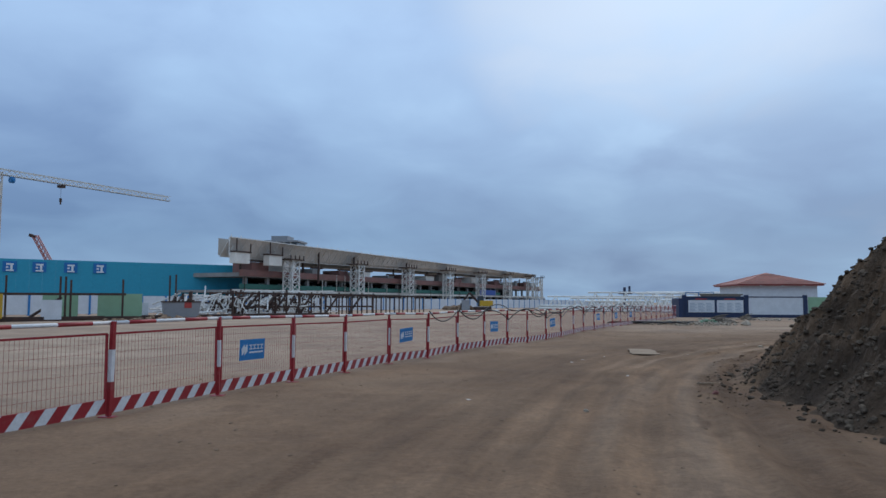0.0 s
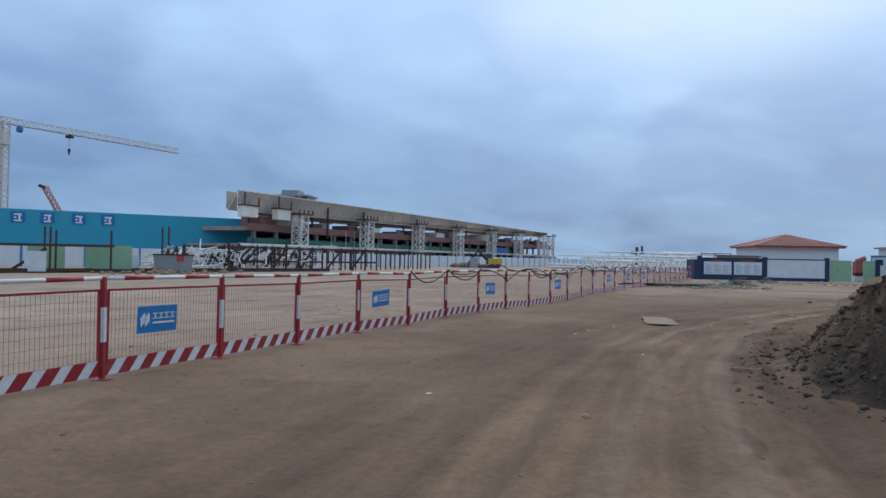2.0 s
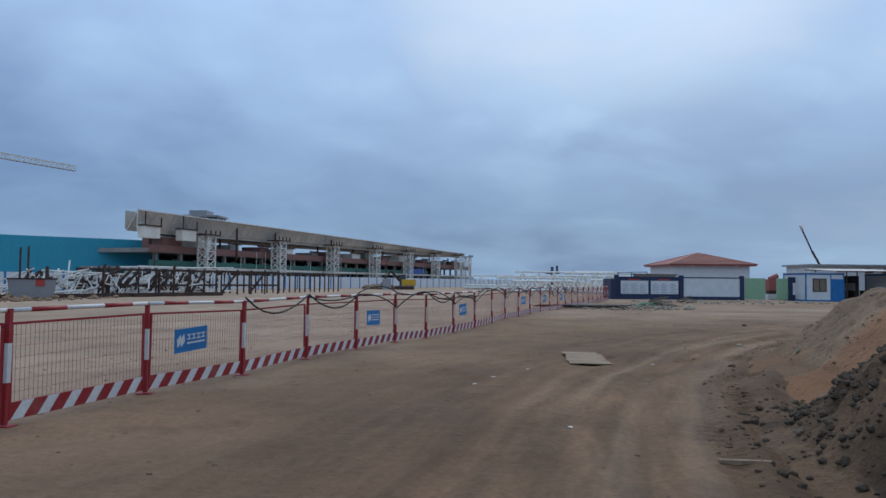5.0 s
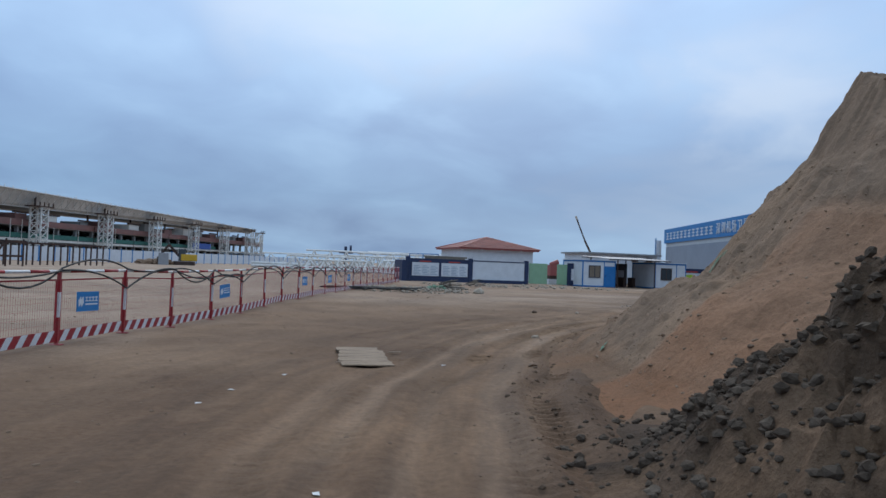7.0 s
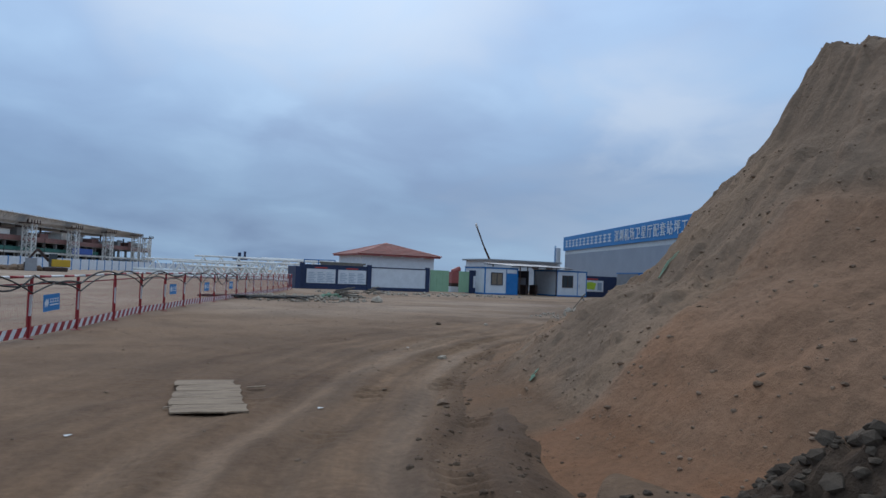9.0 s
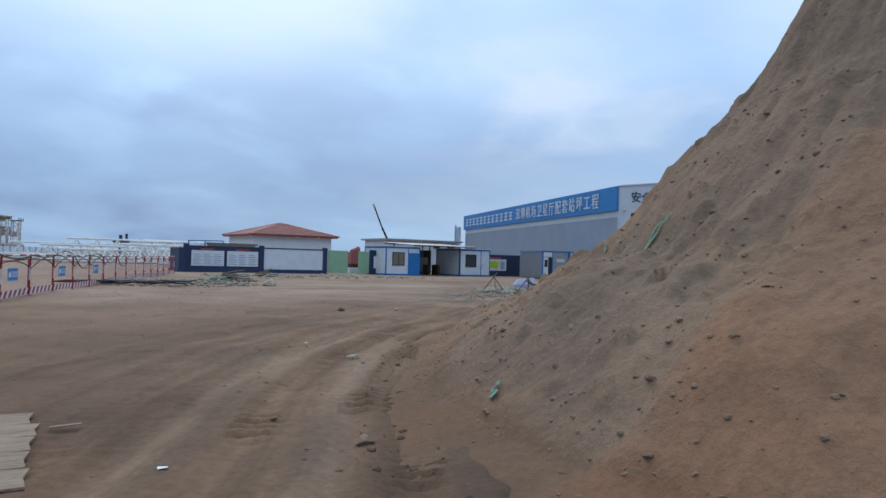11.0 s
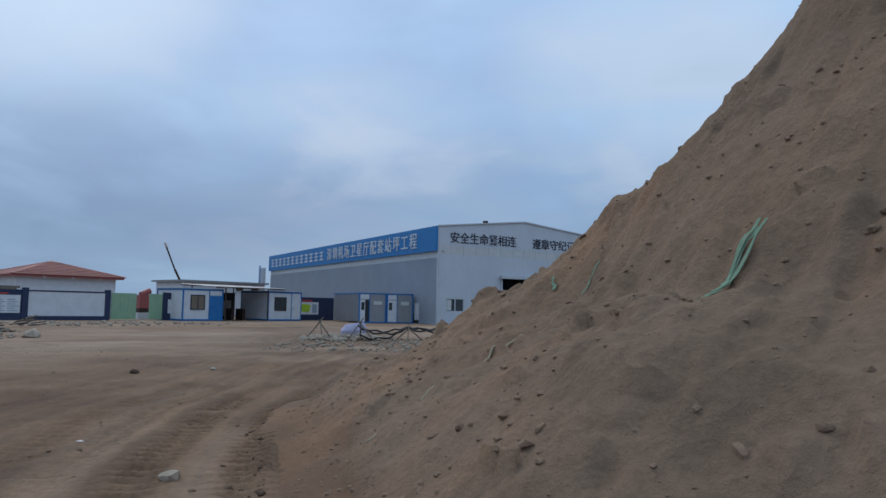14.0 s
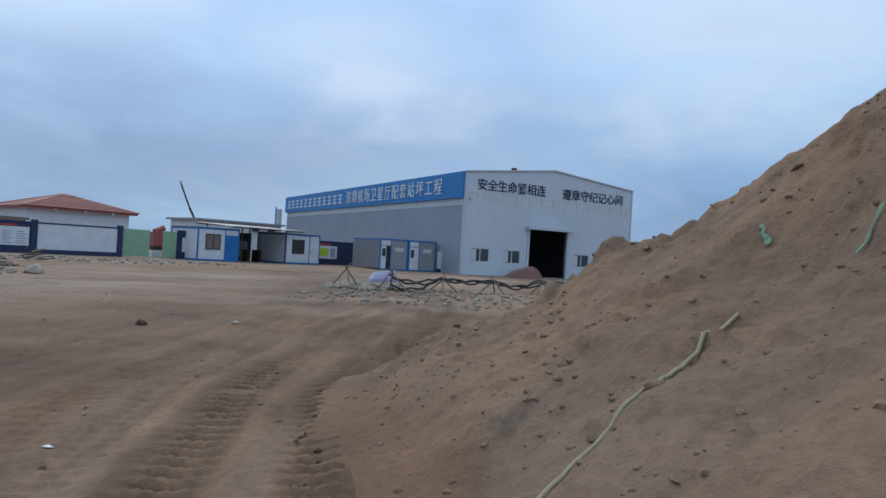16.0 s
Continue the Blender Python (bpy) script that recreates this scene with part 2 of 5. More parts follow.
class Shape:
    """Collects faces of one mesh."""

    def __init__(self):
        self.v, self.f = [], []

    def quad_ring(self, rings, closed=True):
        n, base = len(rings[0]), len(self.v)
        for r in rings:
            self.v.extend(tuple(p) for p in r)
        for i in range(len(rings) - 1):
            for j in range(n):
                k = (j + 1) % n
                self.f.append((base + i * n + j, base + i * n + k, base + (i + 1) * n + k, base + (i + 1) * n + j))
        if closed:
            self.f.append(tuple(base + j for j in reversed(range(n))))
            self.f.append(tuple(base + (len(rings) - 1) * n + j for j in range(n)))
        return self

    def box(self, x0, y0, z0, x1, y1, z1):
        lo = [(x0, y0, z0), (x1, y0, z0), (x1, y1, z0), (x0, y1, z0)]
        return self.quad_ring([lo, [(x, y, z1) for x, y, _ in lo]])

    def prism(self, outline, a, b):
        """outline: points in the xz plane, from y = a to y = b."""
        return self.quad_ring([[(x, a, z) for x, z in outline], [(x, b, z) for x, z in outline]])

    def beam(self, p, q, w, h=None, n=4):
        """A straight bar of width w and height h (n = 4) or a round one of diameter w."""
        return self.path([p, q], w / 2, n, (h or w) / 2)

    def path(self, points, r, n=6, r2=None):
        pts = [Vector(p) for p in points]
        r2, rings = r2 or r, []
        for i, p in enumerate(pts):
            d = (pts[min(i + 1, len(pts) - 1)] - pts[max(i - 1, 0)]).normalized()
            side = d.cross(Vector((0, 0, 1)))
            side = side.normalized() if side.length > 1e-3 else Vector((1, 0, 0))
            up = side.cross(d)
            s = math.sqrt(2) if n == 4 else 1
            rings.append([p + side * (math.cos(math.tau * (j + 0.5) / n) * r * s) + up * (math.sin(math.tau * (j + 0.5) / n) * r2 * s) for j in range(n)])
        return self.quad_ring(rings)

    def lump(self, p, r, rng, flat=0.7):
        """An uneven stone."""
        base, q = len(self.v), Euler((rng.uniform(0, 6), rng.uniform(0, 6), rng.uniform(0, 6))).to_matrix()
        for x, y, z in LUMP_V:
            w = q @ Vector((x, y, z)) * r * rng.uniform(0.72, 1.2)
            self.v.append((p[0] + w.x, p[1] + w.y, p[2] + w.z * flat))
        self.f.extend(tuple(base + i for i in f) for f in LUMP_F)
        return self

    def boulder(self, seed):
        """A broken clod of radius 1 with flat faces and blunt corners."""
        r, base = random.Random(seed), len(self.v)
        cuts = [(Vector((r.gauss(0, 1), r.gauss(0, 1), r.gauss(0, 1))).normalized(), r.uniform(0.35, 0.85)) for _ in range(11)]
        for p in ROUND_V:
            d = Vector(p)
            k = min([1.0] + [c / d.dot(n) for n, c in cuts if d.dot(n) > 0.05])
            self.v.append(tuple(d * k * r.uniform(0.86, 1.1) * Vector((1.15, 0.95, 0.75)).length / 1.66))
        self.f.extend(tuple(base + i for i in f) for f in ROUND_F)
        return self

    def data(self, name, mat, smooth=False):
        me = bpy.data.meshes.new(name)
        me.from_pydata(self.v, [], self.f)
        me.materials.append(mat)
        if smooth:
            me.polygons.foreach_set("use_smooth", [True] * len(me.polygons))
        me.update()
        return me


bm = bmesh.new()
bmesh.ops.create_icosphere(bm, subdivisions=2, radius=1)
bm.verts.index_update()
ROUND_V, ROUND_F = [tuple(v.co) for v in bm.verts], [tuple(v.index for v in f.verts) for f in bm.faces]
bm.free()
bm = bmesh.new()
bmesh.ops.create_icosphere(bm, subdivisions=1, radius=1)
bmesh.ops.triangulate(bm, faces=bm.faces[:])
bm.verts.index_update()
LUMP_V, LUMP_F = [tuple(v.co) for v in bm.verts], [tuple(v.index for v in f.verts) for f in bm.faces]
bm.free()


def part(name, shape, mat, parent=None, label="", bevel=0.0, smooth=False):
    """One mesh object under a thing or a part."""
    me = shape if isinstance(shape, bpy.types.Mesh) else shape.data(name, mat, smooth)
    ob = new(name, me)
    ob.parent = parent
    if label:
        ob["label"] = label
    if bevel:
        b = ob.modifiers.new("edge", "BEVEL")
        b.width, b.segments, b.limit_method = bevel, 1, "ANGLE"
    return ob


def thing(name, label, category, m=None, group="", kind=""):
    ob = tagged(new(name), label, category, group, kind)
    if m is not None:
        ob.matrix_world = m
    return ob


def single(name, shape, mat, label, category, m=None, group="", kind="", smooth=False):
    ob = tagged(part(name, shape, mat, smooth=smooth), label, category, group, kind)
    if m is not None:
        ob.matrix_world = m
    return ob


def lettering(name, text, size, depth, mat, parent, m, spread=1.0, bold=0.0):
    """Writing as a mesh, standing in the xz plane of its parent, begun at m."""
    cu = bpy.data.curves.new(name, "FONT")
    cu.body, cu.size, cu.extrude, cu.space_character, cu.offset = text, size, depth, spread, bold
    tmp = bpy.data.objects.new("tmp", cu)
    scene.collection.objects.link(tmp)
    dg = bpy.context.evaluated_depsgraph_get()
    me = bpy.data.meshes.new_from_object(tmp.evaluated_get(dg))
    bpy.data.objects.remove(tmp)
    me.name = name
    me.materials.clear()
    me.materials.append(mat)
    ob = new(name, me)
    ob.parent = parent
    ob.matrix_basis = m
    return ob


def hash2(ix, iy, seed):
    h = np.sin(ix * 127.1 + iy * 311.7 + seed * 74.7) * 43758.5453
    return h - np.floor(h)


def field(x, y, size, seed=0):
    """Smooth random heights from -1 to 1 with bumps of that size."""
    x, y = x / size + 1000, y / size + 1000
    ix, iy = np.floor(x), np.floor(y)
    fx, fy = x - ix, y - iy
    fx, fy = fx * fx * (3 - 2 * fx), fy * fy * (3 - 2 * fy)
    a = hash2(ix, iy, seed) * (1 - fx) + hash2(ix + 1, iy, seed) * fx
    b = hash2(ix, iy + 1, seed) * (1 - fx) + hash2(ix + 1, iy + 1, seed) * fx
    return (a * (1 - fy) + b * fy) * 2 - 1


def sheet(name, xs, ys, heights, mat, smooth=True):
    """A surface over a grid of the plan."""
    nx, ny = len(xs), len(ys)
    gx, gy = np.meshgrid(xs, ys)
    v = np.stack([gx, gy, heights], -1).reshape(-1, 3)
    i = np.arange(nx * ny).reshape(ny, nx)
    f = np.stack([i[:-1, :-1], i[:-1, 1:], i[1:, 1:], i[1:, :-1]], -1).reshape(-1, 4)
    me = bpy.data.meshes.new(name)
    me.vertices.add(len(v)), me.vertices.foreach_set("co", v.ravel())
    me.loops.add(f.size), me.loops.foreach_set("vertex_index", f.ravel().astype(np.int32))
    me.polygons.add(len(f)), me.polygons.foreach_set("loop_start", np.arange(0, f.size, 4, dtype=np.int32))
    me.polygons.foreach_set("use_smooth", [smooth] * len(f))
    me.materials.append(mat)
    me.update(calc_edges=True)
    return me

# ---- ground ----
TRACK = [(3.2, -4), (3.5, 2), (4.2, 8), (5.2, 13), (6.3, 17), (7.4, 19.9), (8.5, 21.8), (9.6, 23.9), (11.3, 26.6), (13.4, 29), (17.5, 32.5), (24, 38), (34, 50), (38, 66), (40, 80)]
FENCE = [(-6.3, 1.5), (-5.3, 3.7), (-4.6, 5.8), (-4.0, 8.0), (-3.35, 10.1), (-2.75, 12.15), (-2.2, 14.25), (-1.7, 16.35), (-1.1, 18.5), (-0.4, 20.7), (0.25, 22.9), (1.0, 24.9), (1.75, 26.9), (2.5, 28.6), (3.3, 30.5), (4.05, 32.6), (4.8, 35.0), (5.5, 37.4),
         (6.3, 39.8), (7.1, 42.1), (7.9, 44.3), (8.7, 46.5), (9.5, 48.7), (10.3, 50.9), (11.1, 53.1), (11.9, 55.3), (12.7, 57.5), (13.5, 59.7), (14.3, 61.9), (15.1, 64.1), (15.9, 66.3), (16.7, 68.5), (17.5, 70.7)]


def along(x, y, line):
    """Signed distance to the right of a line in the plan, and the way along it."""
    best, side, way, done = np.full(x.shape, 1e9), np.zeros(x.shape), np.zeros(x.shape), 0.0
    for (ax, ay), (bx, by) in zip(line, line[1:]):
        dx, dy = bx - ax, by - ay
        n = math.hypot(dx, dy)
        t = np.clip(((x - ax) * dx + (y - ay) * dy) / n**2, 0, 1)
        d = np.hypot(x - ax - t * dx, y - ay - t * dy)
        near = d < best
        best = np.where(near, d, best)
        side = np.where(near, np.sign((x - ax) * dy - (y - ay) * dx) * d, side)
        way = np.where(near, done + t * n, way)
        done += n
    return side, way


def bell(d, w):
    return np.exp(-(d / w) ** 2)


# the sand mound: radius of its foot by direction (0 = east, anticlockwise), and heights by the way in from the foot
MOUND_A = [radians(v) for v in (0, 70, 100, 125, 150, 175, 205, 235, 300, 360)]
FOOT_R = [9.2, 8.9, 9.0, 9.2, 8.72, 9.85, 11.1, 11.6, 10.4, 9.2]
MOUND_U = [-3, 0, 0.35, 0.8, 1.6, 2.6, 3.6, 4.6, 5.6, 6.6, 7.6, 9.0, 14]
RISE_NORTH = [-0.7, 0, 0.09, 0.30, 0.76, 1.55, 2.2, 3.15, 3.8, 4.6, 5.2, 5.6, 5.7]
RISE_STEP = [-0.7, 0, 0.09, 0.49, 0.77, 1.38, 1.78, 2.05, 3.6, 4.77, 5.33, 5.64, 5.7]
RISE_WEST = [-0.7, 0, 0.09, 0.42, 0.80, 1.42, 2.81, 3.73, 4.78, 5.16, 5.41, 5.59, 5.7]
RISE_CLIFF = [-0.7, 0, 0.09, 0.46, 1.2, 1.55, 2.75, 3.72, 5.35, 5.40, 5.44, 5.56, 5.7]
RISE_SOUTH = [-0.7, 0, 0.09, 0.41, 1.03, 1.58, 2.49, 3.51, 4.52, 5.15, 5.41, 5.57, 5.7]


def mound_height(x, y):
    dx, dy = x - 18.96, y - 22.03
    a = np.mod(np.arctan2(dy, dx), math.tau)
    wob = field(x, y, 1.3, 5) * 0.08 + field(x, y, 0.6, 6) * 0.05
    u = np.interp(a, MOUND_A, FOOT_R) - np.hypot(dx, dy) + wob
    h, deg = np.zeros(x.shape), np.degrees(a)
    for rise, at in ((RISE_NORTH, (75, 100, 125, 125)), (RISE_STEP, (100, 125, 125, 150)), (RISE_WEST, (125, 150, 150, 175)), (RISE_CLIFF, (150, 175, 175, 205))):
        h = h + np.interp(u, MOUND_U, rise) * np.interp(deg, [at[0], at[1] if at[0] != 75 else 76, at[2] if at[0] != 75 else 100, at[3]], [0, 1, 1, 0])
    h = h + np.interp(u, MOUND_U, RISE_SOUTH) * np.where(deg > 150, np.interp(deg, [175, 205], [0, 1]), np.interp(deg, [75, 76], [1, 0]))
    inside, upper = np.clip(u / 1.0, 0, 1), np.clip((u - 0.8) / 2.0, 0, 1)
    # a later tip of redder sand, standing proud against the older slope
    lobe = np.clip((21.0 + 0.25 * field(x, y, 0.9, 61) - y) / 0.35, 0, 1) * np.clip((2.55 + 0.3 * field(x, y, 1.2, 62) - h) / 0.3, 0, 1)
    h = h + 0.16 * lobe * inside
    # slumps that break off in sharp lower lips, gullies down the slope, lumps and crumbs
    old = inside * (1 - 0.8 * lobe)
    slump = np.mod(u * 0.62 + field(x, y, 1.3, 8) * 0.9, 1.0)
    crust = np.mod(u * 1.3 + field(x, y, 0.6, 15) * 0.9, 1.0)
    h = h + old * (0.12 * (0.2 + 0.8 * upper) * (1 - slump) ** 2.5 * np.clip(field(x, y, 0.7, 9) * 2.6 - 0.5, 0, 1) + 0.10 * (1 - crust) ** 2 * np.clip(field(x, y, 0.3, 16) * 3 - 0.6, 0, 1))
    h = h + inside * (0.045 * field(x, y, 0.55, 10) + 0.032 * field(x, y, 0.27, 11) + 0.024 * field(x, y, 0.13, 12) + 0.016 * field(x, y, 0.07, 18)) + old * 0.14 * np.clip(field(x, y, 0.18, 17) - 0.55, 0, 1)
    gully = np.abs(field(a * 9, u * 0.25, 0.33, 14))
    return h + old * upper * 0.09 * (gully - 0.4)


def heap_height(x, y):
    rho = (np.abs((x - 10.8) / 4.9) ** 3 + np.abs((y - 11.0) / 7.6) ** 3) ** (1 / 3)
    u = (1 - rho) * 4.9 + field(x, y, 1.5, 21) * 0.22 + field(x, y, 0.6, 22) * 0.13
    h = np.interp(u, [-2, 0, 1, 1.6, 2.1, 2.8, 5], [-0.6, 0, 0.88, 1.75, 2.5, 2.9, 3.2])
    inside = np.clip(u / 0.8, 0, 1)
    ledge = np.mod(u * 1.1 + field(x, y, 0.8, 26), 1.0)
    return h + inside * (0.22 * (1 - ledge) ** 2 * np.clip(field(x, y, 0.9, 27) * 2.5, 0, 1) + 0.14 * np.round(field(x, y, 0.55, 23) * 2.0) / 2.0 + 0.13 * np.abs(field(x, y, 0.32, 24)) + 0.10 * field(x, y, 0.17, 25) + 0.05 * field(x, y, 0.08, 28))


def fresh_tread(side, way):
    """How clearly the wheel lugs still stand in the mud: fresh where the track bends, worn off elsewhere."""
    return np.clip(np.maximum(0.2 + 1.6 * field(way, side * 2, 1.2, 33), 1.1 * bell(way - 34.5, 3.5)), 0, 1) * np.clip((way - 18) / 5, 0, 1)


def ground_height(x, y):
    near = np.exp(-(np.maximum(0, np.hypot(x - 6, y - 20) - 22) / 14) ** 2)
    side, way = along(x, y, TRACK)
    h = 0.05 * field(x, y, 6.0, 1) + 0.022 * field(x, y, 1.7, 2) + 0.014 * field(x, y, 0.5, 3) + 0.008 * field(x, y, 0.2, 4)
    wander = 0.16 * field(way, way * 0, 4.0, 31)
    lugs = np.clip(np.sin(math.tau * way / 0.22 + 3.5 * np.abs(side) + 0.8 * field(x, y, 0.5, 34)) * 4.0, -0.8, 1) * 0.038
    worn = fresh_tread(side, way)
    for off, wide, deep, tread in ((0.05, 0.22, 0.06, 1.0), (-0.45, 0.16, 0.025, 0.9), (-1.27, 0.19, 0.03, 0.9), (-2.0, 0.18, 0.02, 0.3), (-2.6, 0.25, 0.018, 0.3), (-4.2, 0.3, 0.015, 0.15)):
        d = side - off - wander
        h = h - deep * bell(d, wide) + 0.5 * deep * (bell(d - wide * 1.5, 0.14) + bell(d + wide * 1.5, 0.14)) + near * tread * worn * lugs * np.clip(2.6 - 2.2 * np.abs(d) / wide, 0, 1)
    # a shallow gutter dug between the track and the mound
    h = h - 0.13 * bell(side - 0.85, 0.26) * bell(way - 25, 6) + 0.06 * np.clip(field(x, y, 0.3, 35), 0, 1) * bell(side - 0.7, 0.5)
    # loose lumpy earth round the pale patches farther on
    rough = np.clip(1 - np.abs(y - 46) / 16, 0, 1) * np.clip(field(x, y, 5, 36) + 0.35, 0, 1)
    return h * (0.15 + 0.85 * near) + rough * (0.05 * field(x, y, 0.8, 37) + 0.04 * field(x, y, 0.4, 38))


def graded(lo, hi, fine_lo, fine_hi, step, grow=1.16):
    mid = list(np.arange(fine_lo, fine_hi, step))
    up, s, v = [], step, mid[-1]
    while v < hi:
        s *= grow
        v += s
        up.append(v)
    down, s, v = [], step, mid[0]
    while v > lo:
        s *= grow
        v -= s
        down.append(v)
    return np.array(down[::-1] + mid + up)


gx = graded(-2500, 2500, -1.0, 14.5, 0.045, 1.06)
gy = graded(-2500, 3500, 7, 31.5, 0.045, 1.045)
X, Y = np.meshgrid(gx, gy)
ground = sheet("ground", gx, gy, ground_height(X, Y), M_GROUND)
# how sandy and pale the soil is, how damp and how dark in the tread grooves, as laid over the site
fs, _ = along(X, Y, FENCE)
ts, tw = along(X, Y, TRACK)
pale = np.clip((-fs + 0.6 + field(X, Y, 2, 41)) / 2.5, 0, 1)
yard = np.clip((Y - 37 - 0.25 * np.abs(X - 9) + 5 * field(X, Y, 7, 42) + 2 * field(X, Y, 2.2, 43)) / 8, 0, 1) * (0.6 + 0.4 * field(X, Y, 4, 44))
yard = yard * (1 - 0.75 * bell(Y - 61 - 3 * field(X, Y, 12, 45), 4.0))
streak = np.clip(field(ts * 3, tw * 0.22, 1.0, 46) + 0.1, 0, 1) * bell(ts + 1.0, 1.9) * 0.4
scraped = bell(Y - 46.3 + (X - 18) * 0.45 - 0.4 * field(X, Y, 2, 57), 0.9) * np.clip((X - 13) / 2, 0, 1) * np.clip((25 - X) / 2, 0, 1)
rubbly = bell(np.hypot(X - 24, Y - 39.5), 7.5) * np.clip(0.7 + field(X, Y, 1.4, 58) + 0.4 * field(X, Y, 0.5, 59), 0, 1)
pale = np.clip(np.maximum(np.maximum(np.maximum(pale, yard), streak), np.maximum(scraped, 0.8 * rubbly)), 0, 1)
cracks = np.clip((field(ts * 2.6 + field(X, Y, 1.3, 53) * 0.8, tw * 0.33, 1.0, 49) - 0.62) * 6, 0, 1) * np.clip(field(X, Y, 2.5, 50) + 0.3, 0, 1) * (np.abs(ts) < 9)
# grooves between the lugs darkened in the colour, to deepen the tread's relief
groove_dark = np.clip(-np.sin(math.tau * tw / 0.22 + 3.5 * np.abs(ts) + 0.8 * field(X, Y, 0.5, 34)) * 1.5, 0, 1) * 1.0 * fresh_tread(ts, tw) * (bell(ts - 0.05, 0.22) + 0.8 * bell(ts + 0.45, 0.15) + 0.8 * bell(ts + 1.27, 0.19))
ribbons = np.clip(field(ts * 2.2, tw * 0.12, 0.8, 56) * 1.4, 0, 1) * bell(ts + 1.2, 2.6)
skirt = np.clip(1 + heap_height(X, Y) / 0.36, 0, 1) * (np.abs(X - 10.8) < 8) * (np.abs(Y - 11) < 11)
damp = np.clip(0.75 * skirt + cracks * 0.7 + groove_dark + bell(ts + 4.2 - 0.9 * field(X, Y, 5, 47), 1.9) * 0.5 + bell(ts + 1.2, 2.4) * 0.18 + ribbons * 0.3 + bell(ts - 0.3, 0.55) * 0.8 + 0.25 * np.clip(field(X, Y, 3, 48), 0, 1), 0, 1) * (Y < 60) * (1 - np.clip(-fs, 0, 1))
for key, values in (("pale_soil", pale), ("damp_and_grooves", damp), ("track_side", ts), ("track_way", tw), ("track_near", bell(ts + 1.6, 3.6))):
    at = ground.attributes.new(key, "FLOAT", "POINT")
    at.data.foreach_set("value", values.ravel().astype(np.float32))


def soil_mix(mat, key, colour, amount):
    nodes, links = mat.node_tree.nodes, mat.node_tree.links
    p = nodes["Principled BSDF"]
    src = p.inputs["Base Color"].links[0].from_socket
    a, m, g = nodes.new("ShaderNodeAttribute"), nodes.new("ShaderNodeMix"), nodes.new("ShaderNodeMath")
    a.attribute_name = key
    g.operation, g.inputs[1].default_value = "MULTIPLY", amount
    links.new(a.outputs["Fac"], g.inputs[0])
    m.data_type, m.blend_type = "RGBA", "MULTIPLY"
    links.new(g.outputs[0], m.inputs[0]), links.new(src, m.inputs[6])
    m.inputs[7].default_value = (*colour, 1)
    links.new(m.outputs[2], p.inputs["Base Color"])


soil_mix(M_GROUND, "pale_soil", (1.55, 1.78, 2.05), 0.95)
# real damp, plus the tread's groove darkening put into the soil colour
soil_mix(M_GROUND, "damp_and_grooves", (0.58, 0.56, 0.56), 0.95)


def striations(mat):
    """Fine scratches and smears that wheels drew along the track, light and dark, over the soil colour."""
    nodes, links = mat.node_tree.nodes, mat.node_tree.links
    p = nodes["Principled BSDF"]
    src = p.inputs["Base Color"].links[0].from_socket
    side, way, near = [nodes.new("ShaderNodeAttribute") for _ in range(3)]
    v = nodes.new("ShaderNodeCombineXYZ")
    side.attribute_name, way.attribute_name, near.attribute_name = "track_side", "track_way", "track_near"
    links.new(side.outputs["Fac"], v.inputs[0]), links.new(way.outputs["Fac"], v.inputs[1])
    for size, lo, hi, dark, light in (((3.2, 0.3, 1), 0.36, 0.66, 0.80, 1.18), ((16.0, 3.0, 1), 0.3, 0.7, 0.93, 1.06)):
        m, n, r, c, k = (nodes.new("ShaderNode" + kind) for kind in ("Mapping", "TexNoise", "MapRange", "Mix", "Mix"))
        m.inputs["Scale"].default_value = size
        n.inputs["Scale"].default_value, n.inputs["Detail"].default_value = 1.0, 4.0
        links.new(v.outputs[0], m.inputs[0]), links.new(m.outputs[0], n.inputs["Vector"]), links.new(n.outputs[0], r.inputs[0])
        r.inputs[1].default_value, r.inputs[2].default_value = lo, hi
        c.data_type = k.data_type = "RGBA"
        c.inputs[6].default_value, c.inputs[7].default_value = (dark, dark, dark, 1), (light, light * 0.98, light * 0.95, 1)
        links.new(r.outputs[0], c.inputs[0])
        k.blend_type = "MULTIPLY"
        links.new(near.outputs["Fac"], k.inputs[0]), links.new(src, k.inputs[6]), links.new(c.outputs[2], k.inputs[7])
        src = k.outputs[2]
    links.new(src, p.inputs["Base Color"])


striations(M_GROUND)
tagged(part("ground", ground, M_GROUND), "brown packed earth with tyre tracks and pale dust", "ground", kind="structure")

# ---- sand mound and rubble heap ----
mx = np.concatenate([np.arange(7.0, 15.5, 0.036), np.arange(15.5, 19.5, 0.08), np.arange(19.5, 31, 0.35)])
my = np.concatenate([np.arange(10.5, 17.5, 0.15), np.arange(17.5, 31.6, 0.036), np.arange(31.6, 34, 0.3)])
X, Y = np.meshgrid(mx, my)
mh = mound_height(X, Y)
mound_mesh = sheet("sand_mound", mx, my, mh, M_SAND)
red = np.clip((21.0 + 0.3 * field(X, Y, 0.9, 61) + 0.15 * field(X, Y, 0.3, 63) - Y) / 0.4, 0, 1) * np.clip((2.7 + 0.3 * field(X, Y, 1.2, 62) - mh) / 0.35, 0, 1) * (0.75 + 0.25 * field(X, Y, 0.8, 64))
dry = np.clip(field(X, Y, 1.6, 65) + 0.5 * field(X, Y, 0.5, 66), 0, 1) * (1 - red)
foot = np.clip((0.32 + 0.12 * field(X, Y, 0.5, 67) - mh) / 0.2, 0, 1) * bell(Y - 23.5, 7)
